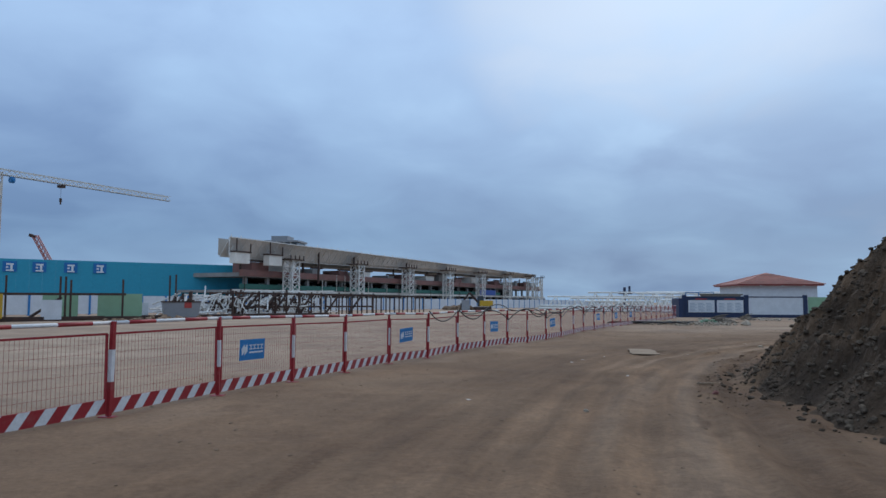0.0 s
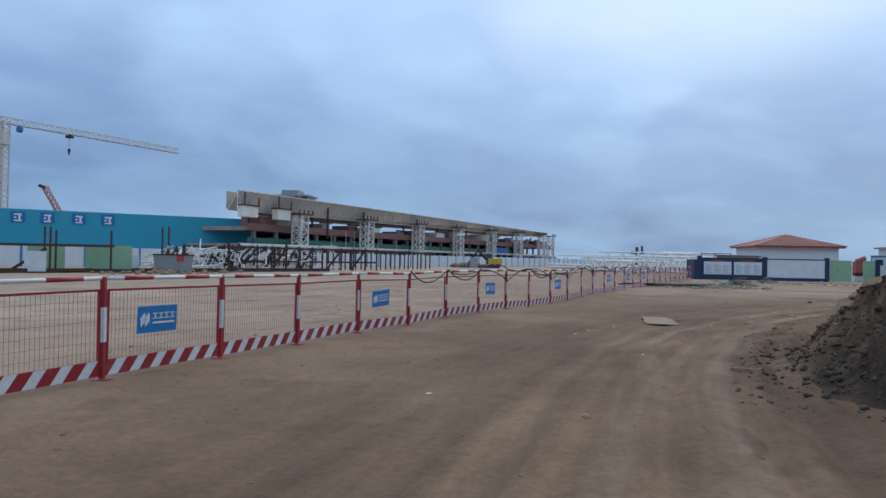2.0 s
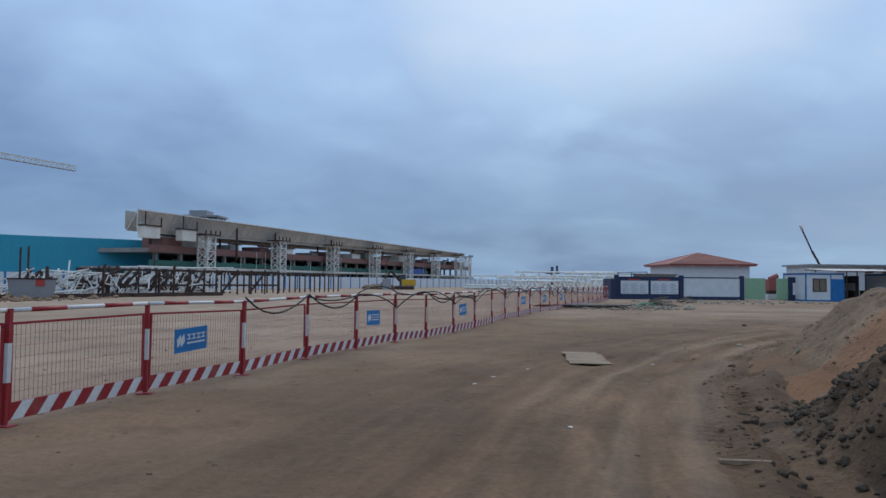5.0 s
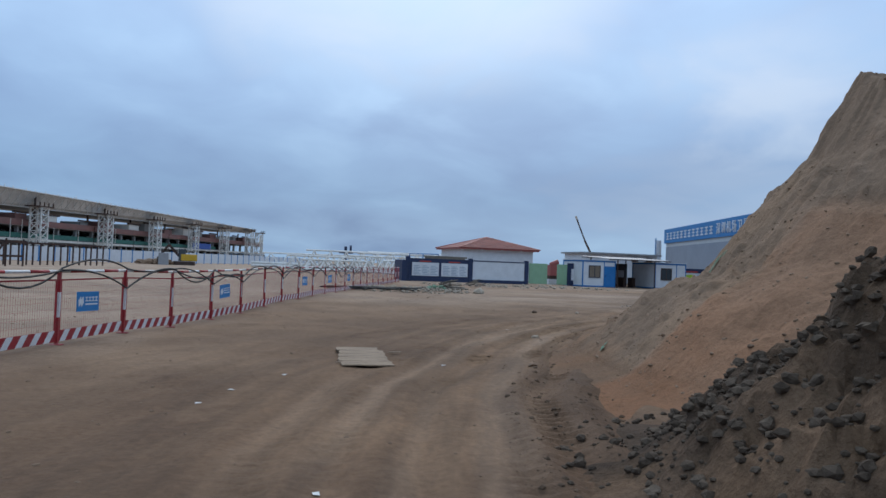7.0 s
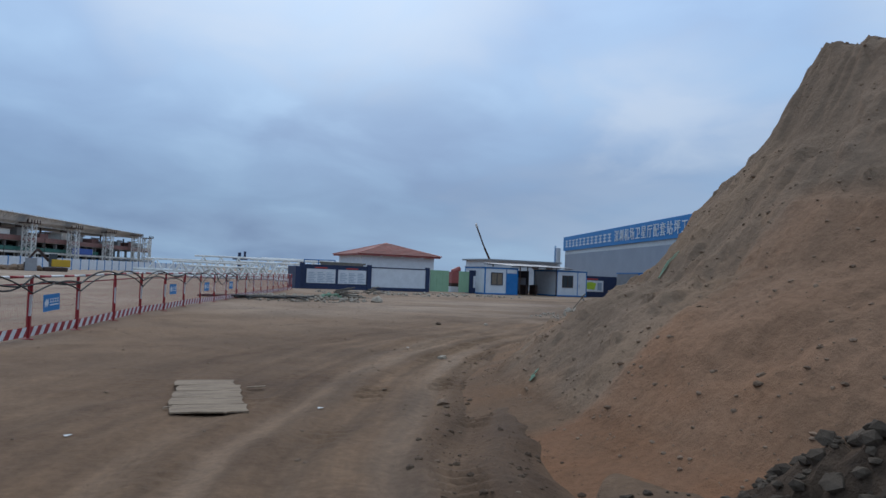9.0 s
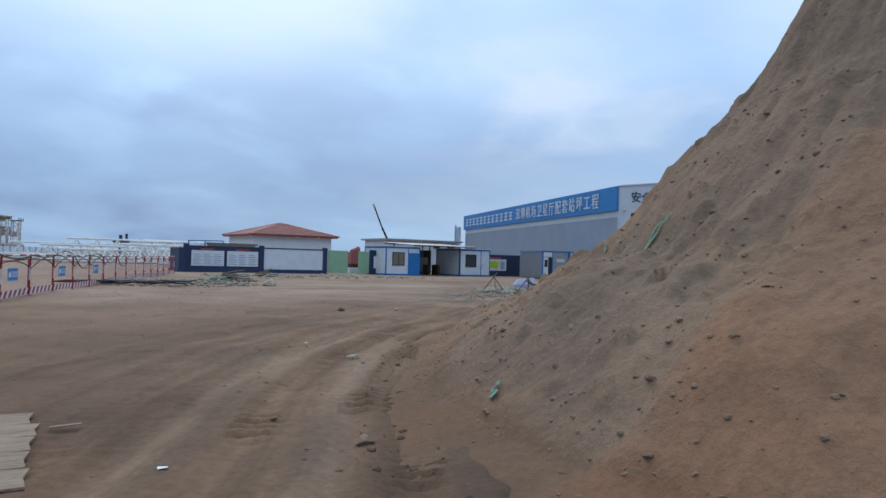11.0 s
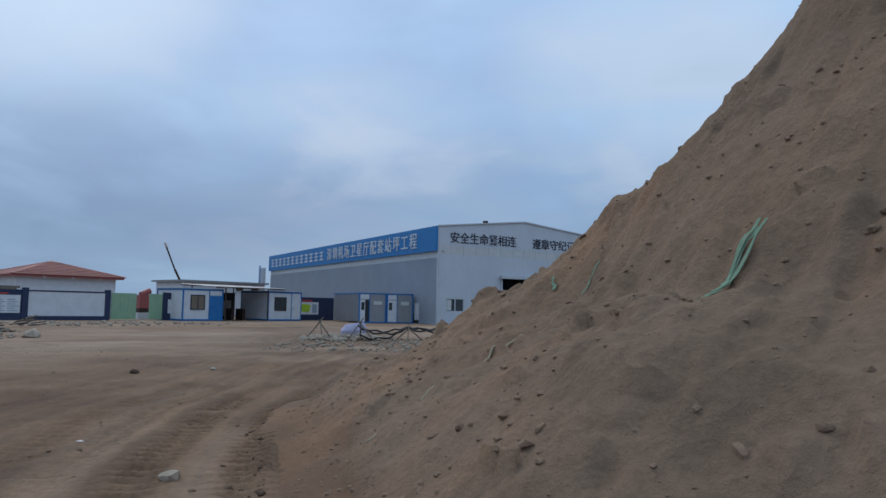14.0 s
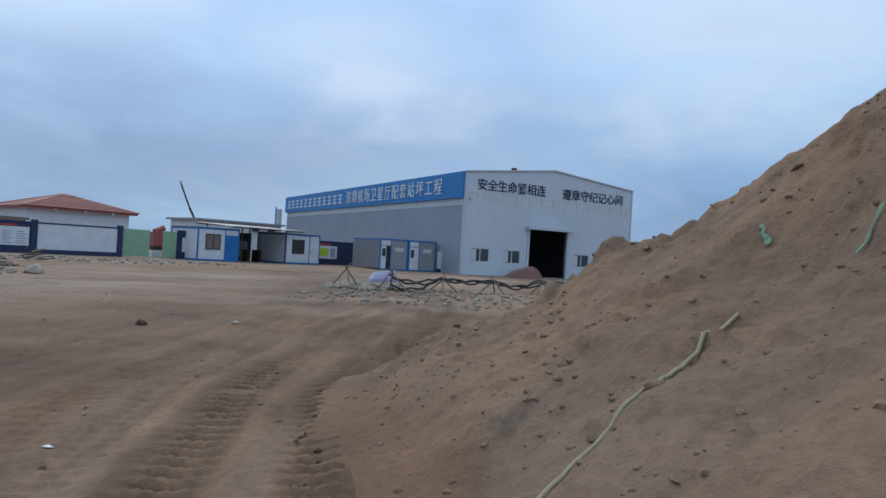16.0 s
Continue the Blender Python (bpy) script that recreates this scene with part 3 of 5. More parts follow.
for key, values in (("red_soil", red), ("dry_soil", dry), ("damp_foot", foot)):
    at = mound_mesh.attributes.new(key, "FLOAT", "POINT")
    at.data.foreach_set("value", values.ravel().astype(np.float32))
soil_mix(M_SAND, "red_soil", (1.30, 1.02, 0.86), 0.95)
soil_mix(M_SAND, "damp_foot", (0.66, 0.58, 0.52), 0.8)
soil_mix(M_SAND, "dry_soil", (1.20, 1.16, 1.10), 0.9)
mound = tagged(part("sand_mound", mound_mesh, M_SAND), "tall slumping mound of brown sand on the ground", "earth mound")

hx, hy = np.arange(5.2, 16.2, 0.06), np.arange(2.8, 19.2, 0.06)
X, Y = np.meshgrid(hx, hy)
heap_mesh = sheet("clay_heap", hx, hy, heap_height(X, Y), M_RUBBLE, smooth=False)
sandy = np.clip(field(X, Y, 1.5, 71) * 1.6 + 0.5 * field(X, Y, 0.4, 72) - 0.1, 0, 1)
at = heap_mesh.attributes.new("sandy_soil", "FLOAT", "POINT")
at.data.foreach_set("value", sandy.ravel().astype(np.float32))
soil_mix(M_RUBBLE, "sandy_soil", (2.3, 2.15, 1.95), 0.9)
heap = tagged(part("clay_heap", heap_mesh, M_RUBBLE), "heap of dark clay and rubble beside the track", "rubble heap")


def one(f, x, y):
    return float(f(np.array([x]), np.array([y]))[0])


def spread(seed, count, x0, x1, y0, y1, keep):
    """Places strewn over a stretch of the plan, with the heights of mound, heap and ground there; keep says which stay."""
    g = np.random.RandomState(seed)
    x, y, chance = g.uniform(x0, x1, count), g.uniform(y0, y1, count), g.uniform(0, 1, count)
    m, p, d = mound_height(x, y), heap_height(x, y), ground_height(x, y)
    ok = keep(m, p, d, chance)
    return [(float(a), float(b), float(c), float(e), float(f)) for a, b, c, e, f in zip(x[ok], y[ok], m[ok], p[ok], d[ok])]


def strewn(name, shapes, places, parent, rng, sink, flat=1.0):
    """Single clods, each an object on a shared mesh, half sunk and turned at random."""
    for i, (x, y, z, r) in enumerate(places):
        ob = part(name, shapes[i % len(shapes)], None, parent)
        ob.matrix_basis = pose(x, y, z + sink * r, rng.uniform(-25, 25), rng.uniform(-25, 25), rng.uniform(0, 360)) @ Matrix.Diagonal((r * rng.uniform(0.8, 1.3), r * rng.uniform(0.8, 1.3), r * flat * rng.uniform(0.7, 1.1), 1))


rng = random.Random(4)
places = spread(4, 16000, 4.6, 11.0, 4.5, 19.4, lambda m, p, d, c: (p > -0.16) & (p < 3.1) & ((p > 0) | (c < 0.2)) & (m < p + 0.1))
clods = sorted(((x, y, max(p, d), 0.014 + 0.058 * rng.random() ** 3.5) for x, y, m, p, d in places), key=lambda c: -c[3])
clod_shapes = [Shape().boulder(i).data("clod", M_CLOD) for i in range(12)]
strewn("clod", clod_shapes, clods[:290], heap, rng, 0.25)
rest = Shape()
for x, y, z, r in clods[290:7500]:
    rest.lump((x, y, z + 0.25 * r), r, rng)
tagged(part("loose_clay", rest, M_CLOD, heap), kind="stuff")

# clods of the mound: broken slabs of damp crust lie in clusters, crumbs everywhere
places = spread(8, 1500, 9.0, 16.5, 18, 31, lambda m, p, d, c: (m > 0.05) & (m < 5.2) & (p < m) & ((m < 1.0) | (c < 0.45)))
slab_shapes = [Shape().boulder(40 + i).data("sand_clod", M_LUMP) for i in range(10)]
slabs = [(x, y, m, 0.018 + 0.05 * rng.random() ** 5) for x, y, m, p, d in places]
slabs.sort(key=lambda c: -c[3])
strewn("sand_clod", slab_shapes, slabs[:240], mound, rng, -0.12, 0.7)
places = spread(5, 14000, 8, 18, 17.5, 32, lambda m, p, d, c: (m > 0) & (m < 5.6) & (p < m) & ((m < 0.7) | (c < 0.5)) & (c < 0.85))
bits = Shape()
for x, y, m, p, d in places[:6500]:
    bits.lump((x, y, m), 0.006 + 0.028 * rng.random() ** 6, rng)
tagged(part("loose_sand", bits, M_LUMP, mound), kind="stuff")

places = spread(6, 5200, -4, 16, 2, 45, lambda m, p, d, c: (m < 0) & (p < 0))
pebbles = Shape()
for x, y, m, p, d in places:
    pebbles.lump((x, y, d), 0.006 + 0.03 * rng.random() ** 6, rng, 0.6)
single("loose_stones", pebbles, M_LUMP, "loose stones and crumbs of earth scattered over the ground", "stones", kind="stuff")
# crumbs thrown up along the muddy wheel track and in the gutter at the mound's foot
places = spread(7, 9000, 4, 14, 12, 30, lambda m, p, d, c: (m < -0.04) & (p < 0.05))
crumbs, (sd, _) = Shape(), along(np.array([q[0] for q in places]), np.array([q[1] for q in places]), TRACK)
for (x, y, m, p, d), q in zip(places, sd):
    if abs(q - 0.25) < 0.75 and rng.random() < 0.8:
        crumbs.lump((x, y, max(d, m)), 0.008 + 0.035 * rng.random() ** 4, rng, 0.7)
single("track_crumbs", crumbs, M_MUD, "damp crumbs of mud along the wheel track", "mud", kind="stuff")
for x, y, r, m in ((9.63, 24.04, 0.09, M_RUBBLE), (8.35, 22.4, 0.09, M_LUMP), (14.15, 35.4, 0.11, M_RUBBLE), (15.4, 34.6, 0.07, M_STONE), (17.5, 50.8, 0.4, M_STONE), (10.3, 26.7, 0.09, M_STONE), (2.8, 11.3, 0.05, M_STONE)):
    single("stone", Shape().lump((0, 0, 0), r, rng), m, "single stone lying on the packed earth", "stone", pose(x, y, one(ground_height, x, y) + r * 0.2), "single stones")

# litter trodden into the track
paper = Shape().quad_ring([[(-0.07, -0.04, 0), (0.06, -0.05, 0.012), (0.08, 0.04, 0), (-0.05, 0.05, 0.01)], [(-0.07, -0.04, 0.004), (0.06, -0.05, 0.016), (0.08, 0.04, 0.004), (-0.05, 0.05, 0.014)]]).data("paper_scrap", M_PIPE)
for i, (x, y) in enumerate(((6.84, 22.33), (4.41, 21.66), (4.24, 16.67), (3.72, 20.62), (3.38, 19.91), (1.16, 11.97), (10.5, 28.9))):
    scrap = tagged(part("paper_scrap", paper, None), "crumpled white scrap of paper on the packed earth", "litter", "scraps on the track")
    scrap.matrix_world = pose(x, y, one(ground_height, x, y) + 0.006, 0, 0, 47 * i) @ Matrix.Scale(0.5, 4)
single("brick_piece", Shape().boulder(77), M_TILE, "broken red brick on the packed earth", "brick", pose(5.06, 13.23, one(ground_height, 5.06, 13.23) + 0.02) @ Matrix.Diagonal((0.11, 0.07, 0.05, 1)))
single("timber_offcut", Shape().beam((-0.22, 0, 0.02), (0.22, 0.05, 0.02), 0.05, 0.03), M_WOOD, "pale timber offcut lying on the track", "timber", pose(5.45, 15.02, one(ground_height, 5.45, 15.02), 0, 0, -12))
cloth = Shape()
for i in range(7):
    cloth.lump((0.16 * (i - 3), 0.1 * math.sin(i * 2.0), 0.08 + 0.05 * (i % 3)), 0.2, rng, 0.7)
single("green_cloth", cloth, M_GAUZE, "crumpled green cloth lying beside timber scraps", "cloth", pose(16.2, 55.0, one(ground_height, 16.2, 55.0)), smooth=True)

# ---- safety fence ----
fence = thing("safety_fence", "red and white wire mesh safety fence along the track", "fence")
post = Shape().beam((0, 0, 0.02), (0, 0, 1.22), 0.055).data("post", M_RED)
foot = Shape().box(-0.1, -0.08, 0, 0.1, 0.08, 0.012).data("foot_plate", M_RED)
sleeve = Shape().beam((0, 0, 0.45), (0, 0, 0.86), 0.061).data("reflective_sleeve", M_WHITE)
PANEL = 2.1
frame_s = Shape()
for a, b in (((0.06, 0, 1.06), (PANEL - 0.06, 0, 1.06)), ((0.06, 0, 0.07), (0.06, 0, 1.06)), ((PANEL - 0.06, 0, 0.07), (PANEL - 0.06, 0, 1.06))):
    frame_s.beam(a, b, 0.026)
wires = Shape()
for i in range(1, 34):
    x = 0.06 + (PANEL - 0.12) * i / 34
    wires.beam((x, 0, 0.22), (x, 0, 1.05), 0.0045, n=3)
for i in range(1, 7):
    wires.beam((0.06, 0.004, 0.22 + 0.12 * i), (PANEL - 0.06, 0.004, 0.22 + 0.12 * i), 0.0038, n=3)
kick = Shape().box(0.05, -0.008, 0.05, PANEL - 0.05, 0.008, 0.235)
stripe = Shape()
for x in (0.0,):
    stripe.prism([(x, 0.052), (x + 0.15, 0.052), (x + 0.29, 0.233), (x + 0.14, 0.233)], -0.0115, 0.0115)
rail = Shape().beam((0, 0, 1.2), (PANEL, 0, 1.2), 0.05, n=10)
bands = Shape()
for i in range(1):
    bands.beam((0.28, 0, 1.2), (0.76, 0, 1.2), 0.0525, n=10)
meshes = [("panel_frame", frame_s.data("panel_frame", M_RED)), ("wire_mesh", wires.data("wire_mesh", M_WIRE)), ("kick_plate", kick.data("kick_plate", M_RED)), ("top_rail", rail.data("top_rail", M_WHITE, True))]
stripe_me, band_me = stripe.data("white_stripe", M_WHITE), bands.data("red_band", M_RED, True)
sign_me = Shape().box(-0.34, -0.012, -0.17, 0.34, -0.004, 0.17).data("sign", M_BLUE_SIGN)
emblem = Shape()
for s in (-1, 1):
    emblem.prism([(-0.22 + s * 0.035 - 0.03, -0.09), (-0.22 + s * 0.035 + 0.045, -0.02), (-0.22 + s * 0.035 + 0.03, 0.09), (-0.22 + s * 0.035 - 0.045, 0.02)], -0.017, -0.011)
marks = Shape()
for i in range(4):
    x = -0.09 + i * 0.1
    marks.box(x, -0.017, 0.0, x + 0.08, -0.011, 0.018).box(x, -0.017, 0.062, x + 0.08, -0.011, 0.08).box(x + 0.03, -0.017, 0.0, x + 0.05, -0.011, 0.08)
marks.box(-0.09, -0.017, -0.06, 0.29, -0.011, -0.035)
emblem_me, marks_me = emblem.data("emblem", M_TEXT_WHITE), marks.data("caption_bars", M_TEXT_WHITE)
for i, (x, y) in enumerate(FENCE):
    z = one(ground_height, x, y)
    tilt = pose(x, y, z, rng.uniform(-1.5, 1.5), rng.uniform(-1.5, 1.5), rng.uniform(-8, 8))
    p = part("post", post, None, fence)
    p.matrix_basis = tilt
    part("reflective_sleeve", sleeve, None, p, "white reflective sleeve")
    part("foot_plate", foot, None, p)
    if i + 1 < len(FENCE):
        bx, by = FENCE[i + 1]
        n = math.hypot(bx - x, by - y)
        slope = math.atan2(one(ground_height, bx, by) - z, n)
        m = pose(x, y, z) @ Matrix.Rotation(math.atan2(by - y, bx - x), 4, "Z") @ Matrix.Rotation(-slope, 4, "Y") @ Matrix.Diagonal((n / PANEL, 1, 1, 1))
        for name, me in meshes:
            ob = part(name, me, None, fence)
            ob.matrix_basis = m
            if name == "kick_plate":
                [setattr(part("white_stripe", stripe_me, None, ob), "location", (0.07 + 0.335 * k, 0, 0)) for k in range(6)]
            if name == "top_rail":
                [setattr(part("red_band", band_me, None, ob), "location", (k * 1.05, 0, 0)) for k in range(2)]
        if i in (2, 5, 8, 11, 14, 18, 20, 22):
            s = part("sign", sign_me, None, fence, "blue sign with a white emblem and caption bars")
            s.matrix_basis = m @ pose(PANEL * 0.4, -0.01, 0.67, rng.uniform(-2, 2), rng.uniform(-3, 3), 0)
            part("emblem", emblem_me, None, s)
            part("caption_bars", marks_me, None, s)
crng = random.Random(77)
for k in range(3):
    pts = []
    tops = [crng.choice((1.2, 1.24, 1.02, 0.85, 1.22)) for _ in FENCE]
    for i in range(9 + k, 23 + k):
        (ax, ay), (bx, by) = FENCE[i], FENCE[i + 1]
        sag = crng.choice((0.1, 0.3, 0.45, -0.16, 0.05)) if tops[i] + tops[i + 1] > 2.2 else -0.12
        lean = crng.uniform(0.35, 0.65)
        for j in range(8):
            t = j / 8
            bow = 4 * t * (1 - t) * (1 + (t - 0.5) * (lean - 0.5) * 3)
            pts.append((ax + (bx - ax) * t + 0.05, ay + (by - ay) * t - 0.04 - 0.02 * k, tops[i] + (tops[i + 1] - tops[i]) * t - sag * bow))
    single("draped_cable", Shape().path(pts, 0.017, 6), M_CABLE, "black power cable draped along the fence", "cable", group="cables on the fence", smooth=True)

# ---- plywood and litter on the track ----
ply = thing("plywood_sheet", "weathered plywood sheet with broken edges lying on the track", "plywood", pose(5.78, 23.36, one(ground_height, 5.78, 23.36) + 0.012, 0.2, 0.2, -6) @ Matrix.Diagonal((0.76, 1.16, 1, 1)))
for y0, y1, a, b in ((-0.95, -0.58, -0.5, 0.52), (-0.575, -0.2, -0.53, 0.49), (-0.195, 0.17, -0.5, 0.5), (0.175, 0.55, -0.46, 0.52), (0.555, 0.92, -0.5, 0.44)):
    rim = [(a, y0), (a + 0.34, y0 + 0.015), (a + 0.7, y0 - 0.01), (b, y0 + 0.01), (b - 0.03, (y0 + y1) / 2), (b + 0.01, y1 - 0.01), (a + 0.5, y1), (a + 0.02, y1 - 0.02), (a - 0.02, (y0 + y1) / 2)]
    part("board", Shape().quad_ring([[(x, y, z) for x, y in rim] for z in (0, 0.016)]), M_WOOD, ply)
for x, y, a in ((-0.6, -0.7, 20), (0.2, -1.0, 75), (0.62, 0.4, 10)):
    part("splinter", Shape().beam((x, y, 0.01), (x + 0.3 * math.cos(radians(a)), y + 0.3 * math.sin(radians(a)), 0.012), 0.035, 0.012), M_WOOD, ply)


def on_mound(points, lift=0.03):
    return [(x, y, one(mound_height, x, y) + lift) for x, y in points]


def ribbon(points, width, thick=0.012, ragged=0.0):
    """A flat strip of cloth lying along the points."""
    s, r, rings = Shape(), random.Random(len(points)), []
    for i, p in enumerate(points):
        q = Vector(points[min(i + 1, len(points) - 1)]) - Vector(points[max(i - 1, 0)])
        side = q.cross(Vector((-0.6, 0.3, 0.7))).normalized() * width * 0.5 * (1 + ragged * r.uniform(-1, 1))
        c = Vector(p)
        rings.append([c - side, c + side, c + side + Vector((0, 0, thick)), c - side + Vector((0, 0, thick))])
    return s.quad_ring(rings)


def stretch_line(a, b, n, wave=0.0):
    return [(a[0] + (b[0] - a[0]) * i / n + wave * math.sin(i * 1.7), a[1] + (b[1] - a[1]) * i / n + wave * math.cos(i * 2.3)) for i in range(n + 1)]


gauze = thing("gauze_strip", "torn green gauze strips caught in the sand mound", "netting", group="torn gauze")
for k, (p, q, w) in enumerate((((11.77, 22.97), (12.2, 22.77), 0.035), ((11.79, 22.92), (12.16, 22.70), 0.025), ((11.75, 23.0), (12.12, 22.84), 0.02), ((11.9, 22.9), (12.26, 22.78), 0.03))):
    part("strand", ribbon(on_mound(stretch_line(p, q, 9), 0.035 + 0.02 * (k % 2)), w, 0.006, ragged=0.5), M_GAUZE, gauze)
single("gauze_strip", ribbon(on_mound(stretch_line((14.0, 25.5), (14.12, 25.6), 5, 0.01), 0.03), 0.035, ragged=0.6), M_GAUZE, "crumpled green gauze on the sand mound", "netting", group="torn gauze")
single("gauze_strip", ribbon(on_mound(stretch_line((13.42, 24.80), (13.56, 24.69), 6, 0.01), 0.03), 0.025, ragged=0.6), M_GAUZE, "thin green gauze hanging out of the sand mound", "netting", group="torn gauze")
single("gauze_strip", ribbon(on_mound(stretch_line((9.55, 22.4), (9.7, 22.52), 5, 0.02), 0.03), 0.06, ragged=0.6), M_GAUZE, "muddy green gauze at the foot of the mound", "netting", group="torn gauze")
taut = on_mound(stretch_line((11.41, 25.6), (13.33, 25.44), 40, 0.002), 0.012)
taut = [(x, y, max(z, taut[0][2] + (taut[-1][2] - taut[0][2]) * k / 40)) for k, (x, y, z) in enumerate(taut)]
single("webbing_strap", Shape().path(taut, 0.014, 6), M_ROPE, "grey green webbing strap half buried in sand", "strap", smooth=True)

# ---- site wall, gate and hut ----
wall = thing("site_wall", "white panelled site wall with navy frame and notice boards", "wall", pose(0, 76, 0), kind="structure")
part("kerb", Shape().box(19.5, -0.1, 0, 31.4, 0.1, 0.3), M_NAVY, wall)
part("top_bar", Shape().box(19.5, -0.08, 2.0, 31.4, 0.08, 2.1), M_NAVY, wall)
for x in (19.55, 25.6, 31.25):
    part("pillar", Shape().box(x - 0.2, -0.14, 0, x + 0.2, 0.14, 2.25), M_NAVY, wall, bevel=0.02)
part("white_panel", Shape().box(25.8, -0.05, 0.3, 31.05, 0.05, 2.0), M_PANEL, wall)
part("navy_panel", Shape().box(19.75, -0.05, 0.3, 25.4, 0.05, 2.0), M_NAVY, wall)
for x0 in (19.95, 22.75):
    b = part("notice_board", Shape().box(x0, -0.09, 0.5, x0 + 2.55, -0.053, 1.72), M_PANEL, wall, "white notice board with unreadable print")
    lines = Shape()
    for i in range(3):
        for j in range(6):
            lines.box(x0 + 0.15 + i * 0.8, -0.097, 0.62 + j * 0.15, x0 + 0.15 + i * 0.8 + (0.5 if j % 2 else 0.66), -0.091, 0.68 + j * 0.15)
    part("print_lines", lines, M_PRINT, b)
    part("print_title", Shape().box(x0 + 0.7, -0.097, 1.78, x0 + 1.8, -0.053, 1.88), M_PRINT_RED, b, "red title bar")
part("end_return", Shape().box(18.9, -0.5, 0, 19.35, 2.5, 1.9), M_NAVY, wall)
wall2 = thing("site_wall", "navy site wall with notice boards beside the gate", "wall", pose(0, 76, 0), kind="structure")
part("navy_panel", Shape().box(35.6, -0.06, 0, 36.6, 0.06, 2.2), M_NAVY, wall2)
part("notice_board", Shape().box(36.0, -0.09, 0.55, 36.55, -0.063, 1.65), M_PANEL, wall2)
part("navy_panel", Shape().box(47.7, -0.06, 0, 53.2, 0.06, 2.15), M_NAVY, wall2)
b = part("notice_board", Shape().box(48.2, -0.1, 0.55, 51.1, -0.065, 1.7), M_PANEL, wall2, "notice board with a lime green map")
part("map", Shape().prism([(48.5, 0.85), (50.0, 0.75), (50.2, 1.4), (49.6, 1.55), (48.7, 1.45)], -0.108, -0.102), M_LIME, b, "lime green site map")
part("print_title", Shape().box(48.9, -0.108, 1.75, 50.4, -0.065, 1.9), M_PRINT_RED, b)
part("print_lines", Shape().box(50.35, -0.108, 0.7, 50.9, -0.102, 1.5), M_PRINT, b)
gate = thing("site_gate", "pale green sheet metal site gate standing ajar", "gate", pose(0, 76, 0))
part("gate_leaf", Shape().box(31.55, -0.04, 0.08, 33.45, 0.04, 2.05), M_GREEN, gate)
part("gate_leaf", Shape().box(34.5, -0.04, 0.08, 35.55, 0.04, 2.05), M_GREEN, gate)
for x in (32.2, 32.8, 35.0):
    part("rib", Shape().box(x, -0.055, 0.08, x + 0.04, -0.041, 2.05), M_GREEN, gate)
drum = thing("stacked_goods", "red and white machine parts stacked behind the gate", "machinery", pose(35.75, 79.5, 0))
part("red_block", Shape().box(-0.5, -0.4, 0.9, 0.6, 0.4, 2.0).beam((-0.3, 0, 2.0), (0.5, 0, 2.35), 0.5, n=8), M_CRANE_RED, drum)
part("white_block", Shape().box(-0.6, -0.4, 0, 0.7, 0.4, 0.55), M_PANEL, drum)
part("dark_block", Shape().box(-0.5, -0.35, 0.55, 0.6, 0.35, 0.9), M_STEEL, drum)
roofclutter = thing("stored_frames", "dark timber and blue frames stacked behind the site wall", "timber stack", pose(0, 78, 0))
part("blue_frame", Shape().beam((20.2, 0, 2.5), (23, 0, 2.55), 0.08).beam((20.2, 0, 2.0), (20.2, 0, 2.55), 0.08).beam((23, 0, 0), (23, 0, 2.55), 0.08).beam((21.5, 0, 0), (21.5, 0, 2.5), 0.08), M_BLUE, roofclutter)
part("timber_stack", Shape().box(21.8, -0.3, 0, 25.6, 0.5, 2.25).beam((21.6, 0, 2.33), (25.9, 0, 2.3), 0.16), M_TIMBER, roofclutter)

hut = thing("tiled_hut", "white rendered hut with a red tiled hipped roof", "hut")
X0, X1, Y0, Y1 = 31.2, 40.4, 95.3, 104.5
part("wall", Shape().box(X0, Y0, 0, X1, Y1, 3.75), M_PANEL, hut)
part("eave", Shape().box(X0 - 0.6, Y0 - 0.6, 3.62, X1 + 0.6, Y1 + 0.6, 3.8), M_CRANE_RED, hut)
hip = part("roof", Shape().quad_ring([[(X0 - 0.7, Y0 - 0.7, 3.8), (X1 + 0.7, Y0 - 0.7, 3.8), (X1 + 0.7, Y1 + 0.7, 3.8), (X0 - 0.7, Y1 + 0.7, 3.8)], [(35.5, 99.6, 5.3), (36.1, 99.6, 5.3), (36.1, 100.2, 5.3), (35.5, 100.2, 5.3)]]), M_TILE, hut)
for i in range(9):
    t0, t1 = i / 9, (i + 1) / 9
    y0, z0 = Y0 - 0.7 + t0 * 5, 3.8 + t0 * 1.5
    y1, z1 = Y0 - 0.7 + t1 * 5, 3.8 + t1 * 1.5
    xa, xb = X0 - 0.7 + t0 * 5, X1 + 0.7 - t0 * 5
    part("tile_course", Shape().quad_ring([[(xa, y0, z0 + 0.005), (xb, y0, z0 + 0.005), (xb - 0.5, y1, z1 + 0.005), (xa + 0.5, y1, z1 + 0.005)], [(xa, y0, z0 + 0.07), (xb, y0, z0 + 0.07), (xb - 0.5, y1, z1 + 0.03), (xa + 0.5, y1, z1 + 0.03)]]), M_TILE, hip)
ridges = Shape()
for x, y in ((X0 - 0.7, Y0 - 0.7), (X1 + 0.7, Y0 - 0.7), (X0 - 0.7, Y1 + 0.7), (X1 + 0.7, Y1 + 0.7)):
    ridges.beam((x, y, 3.84), (35.8, 99.9, 5.36), 0.2, 0.14, 6)
part("hip_ridges", ridges, M_CRANE_RED, hip)
for x in (33.3, 35.9, 38.5):
    part("gutter_clip", Shape().box(x, Y0 - 0.66, 3.45, x + 0.14, Y0 - 0.6, 3.66), M_PANEL, hut)

# ---- gatehouse of two cabins with a canopy ----


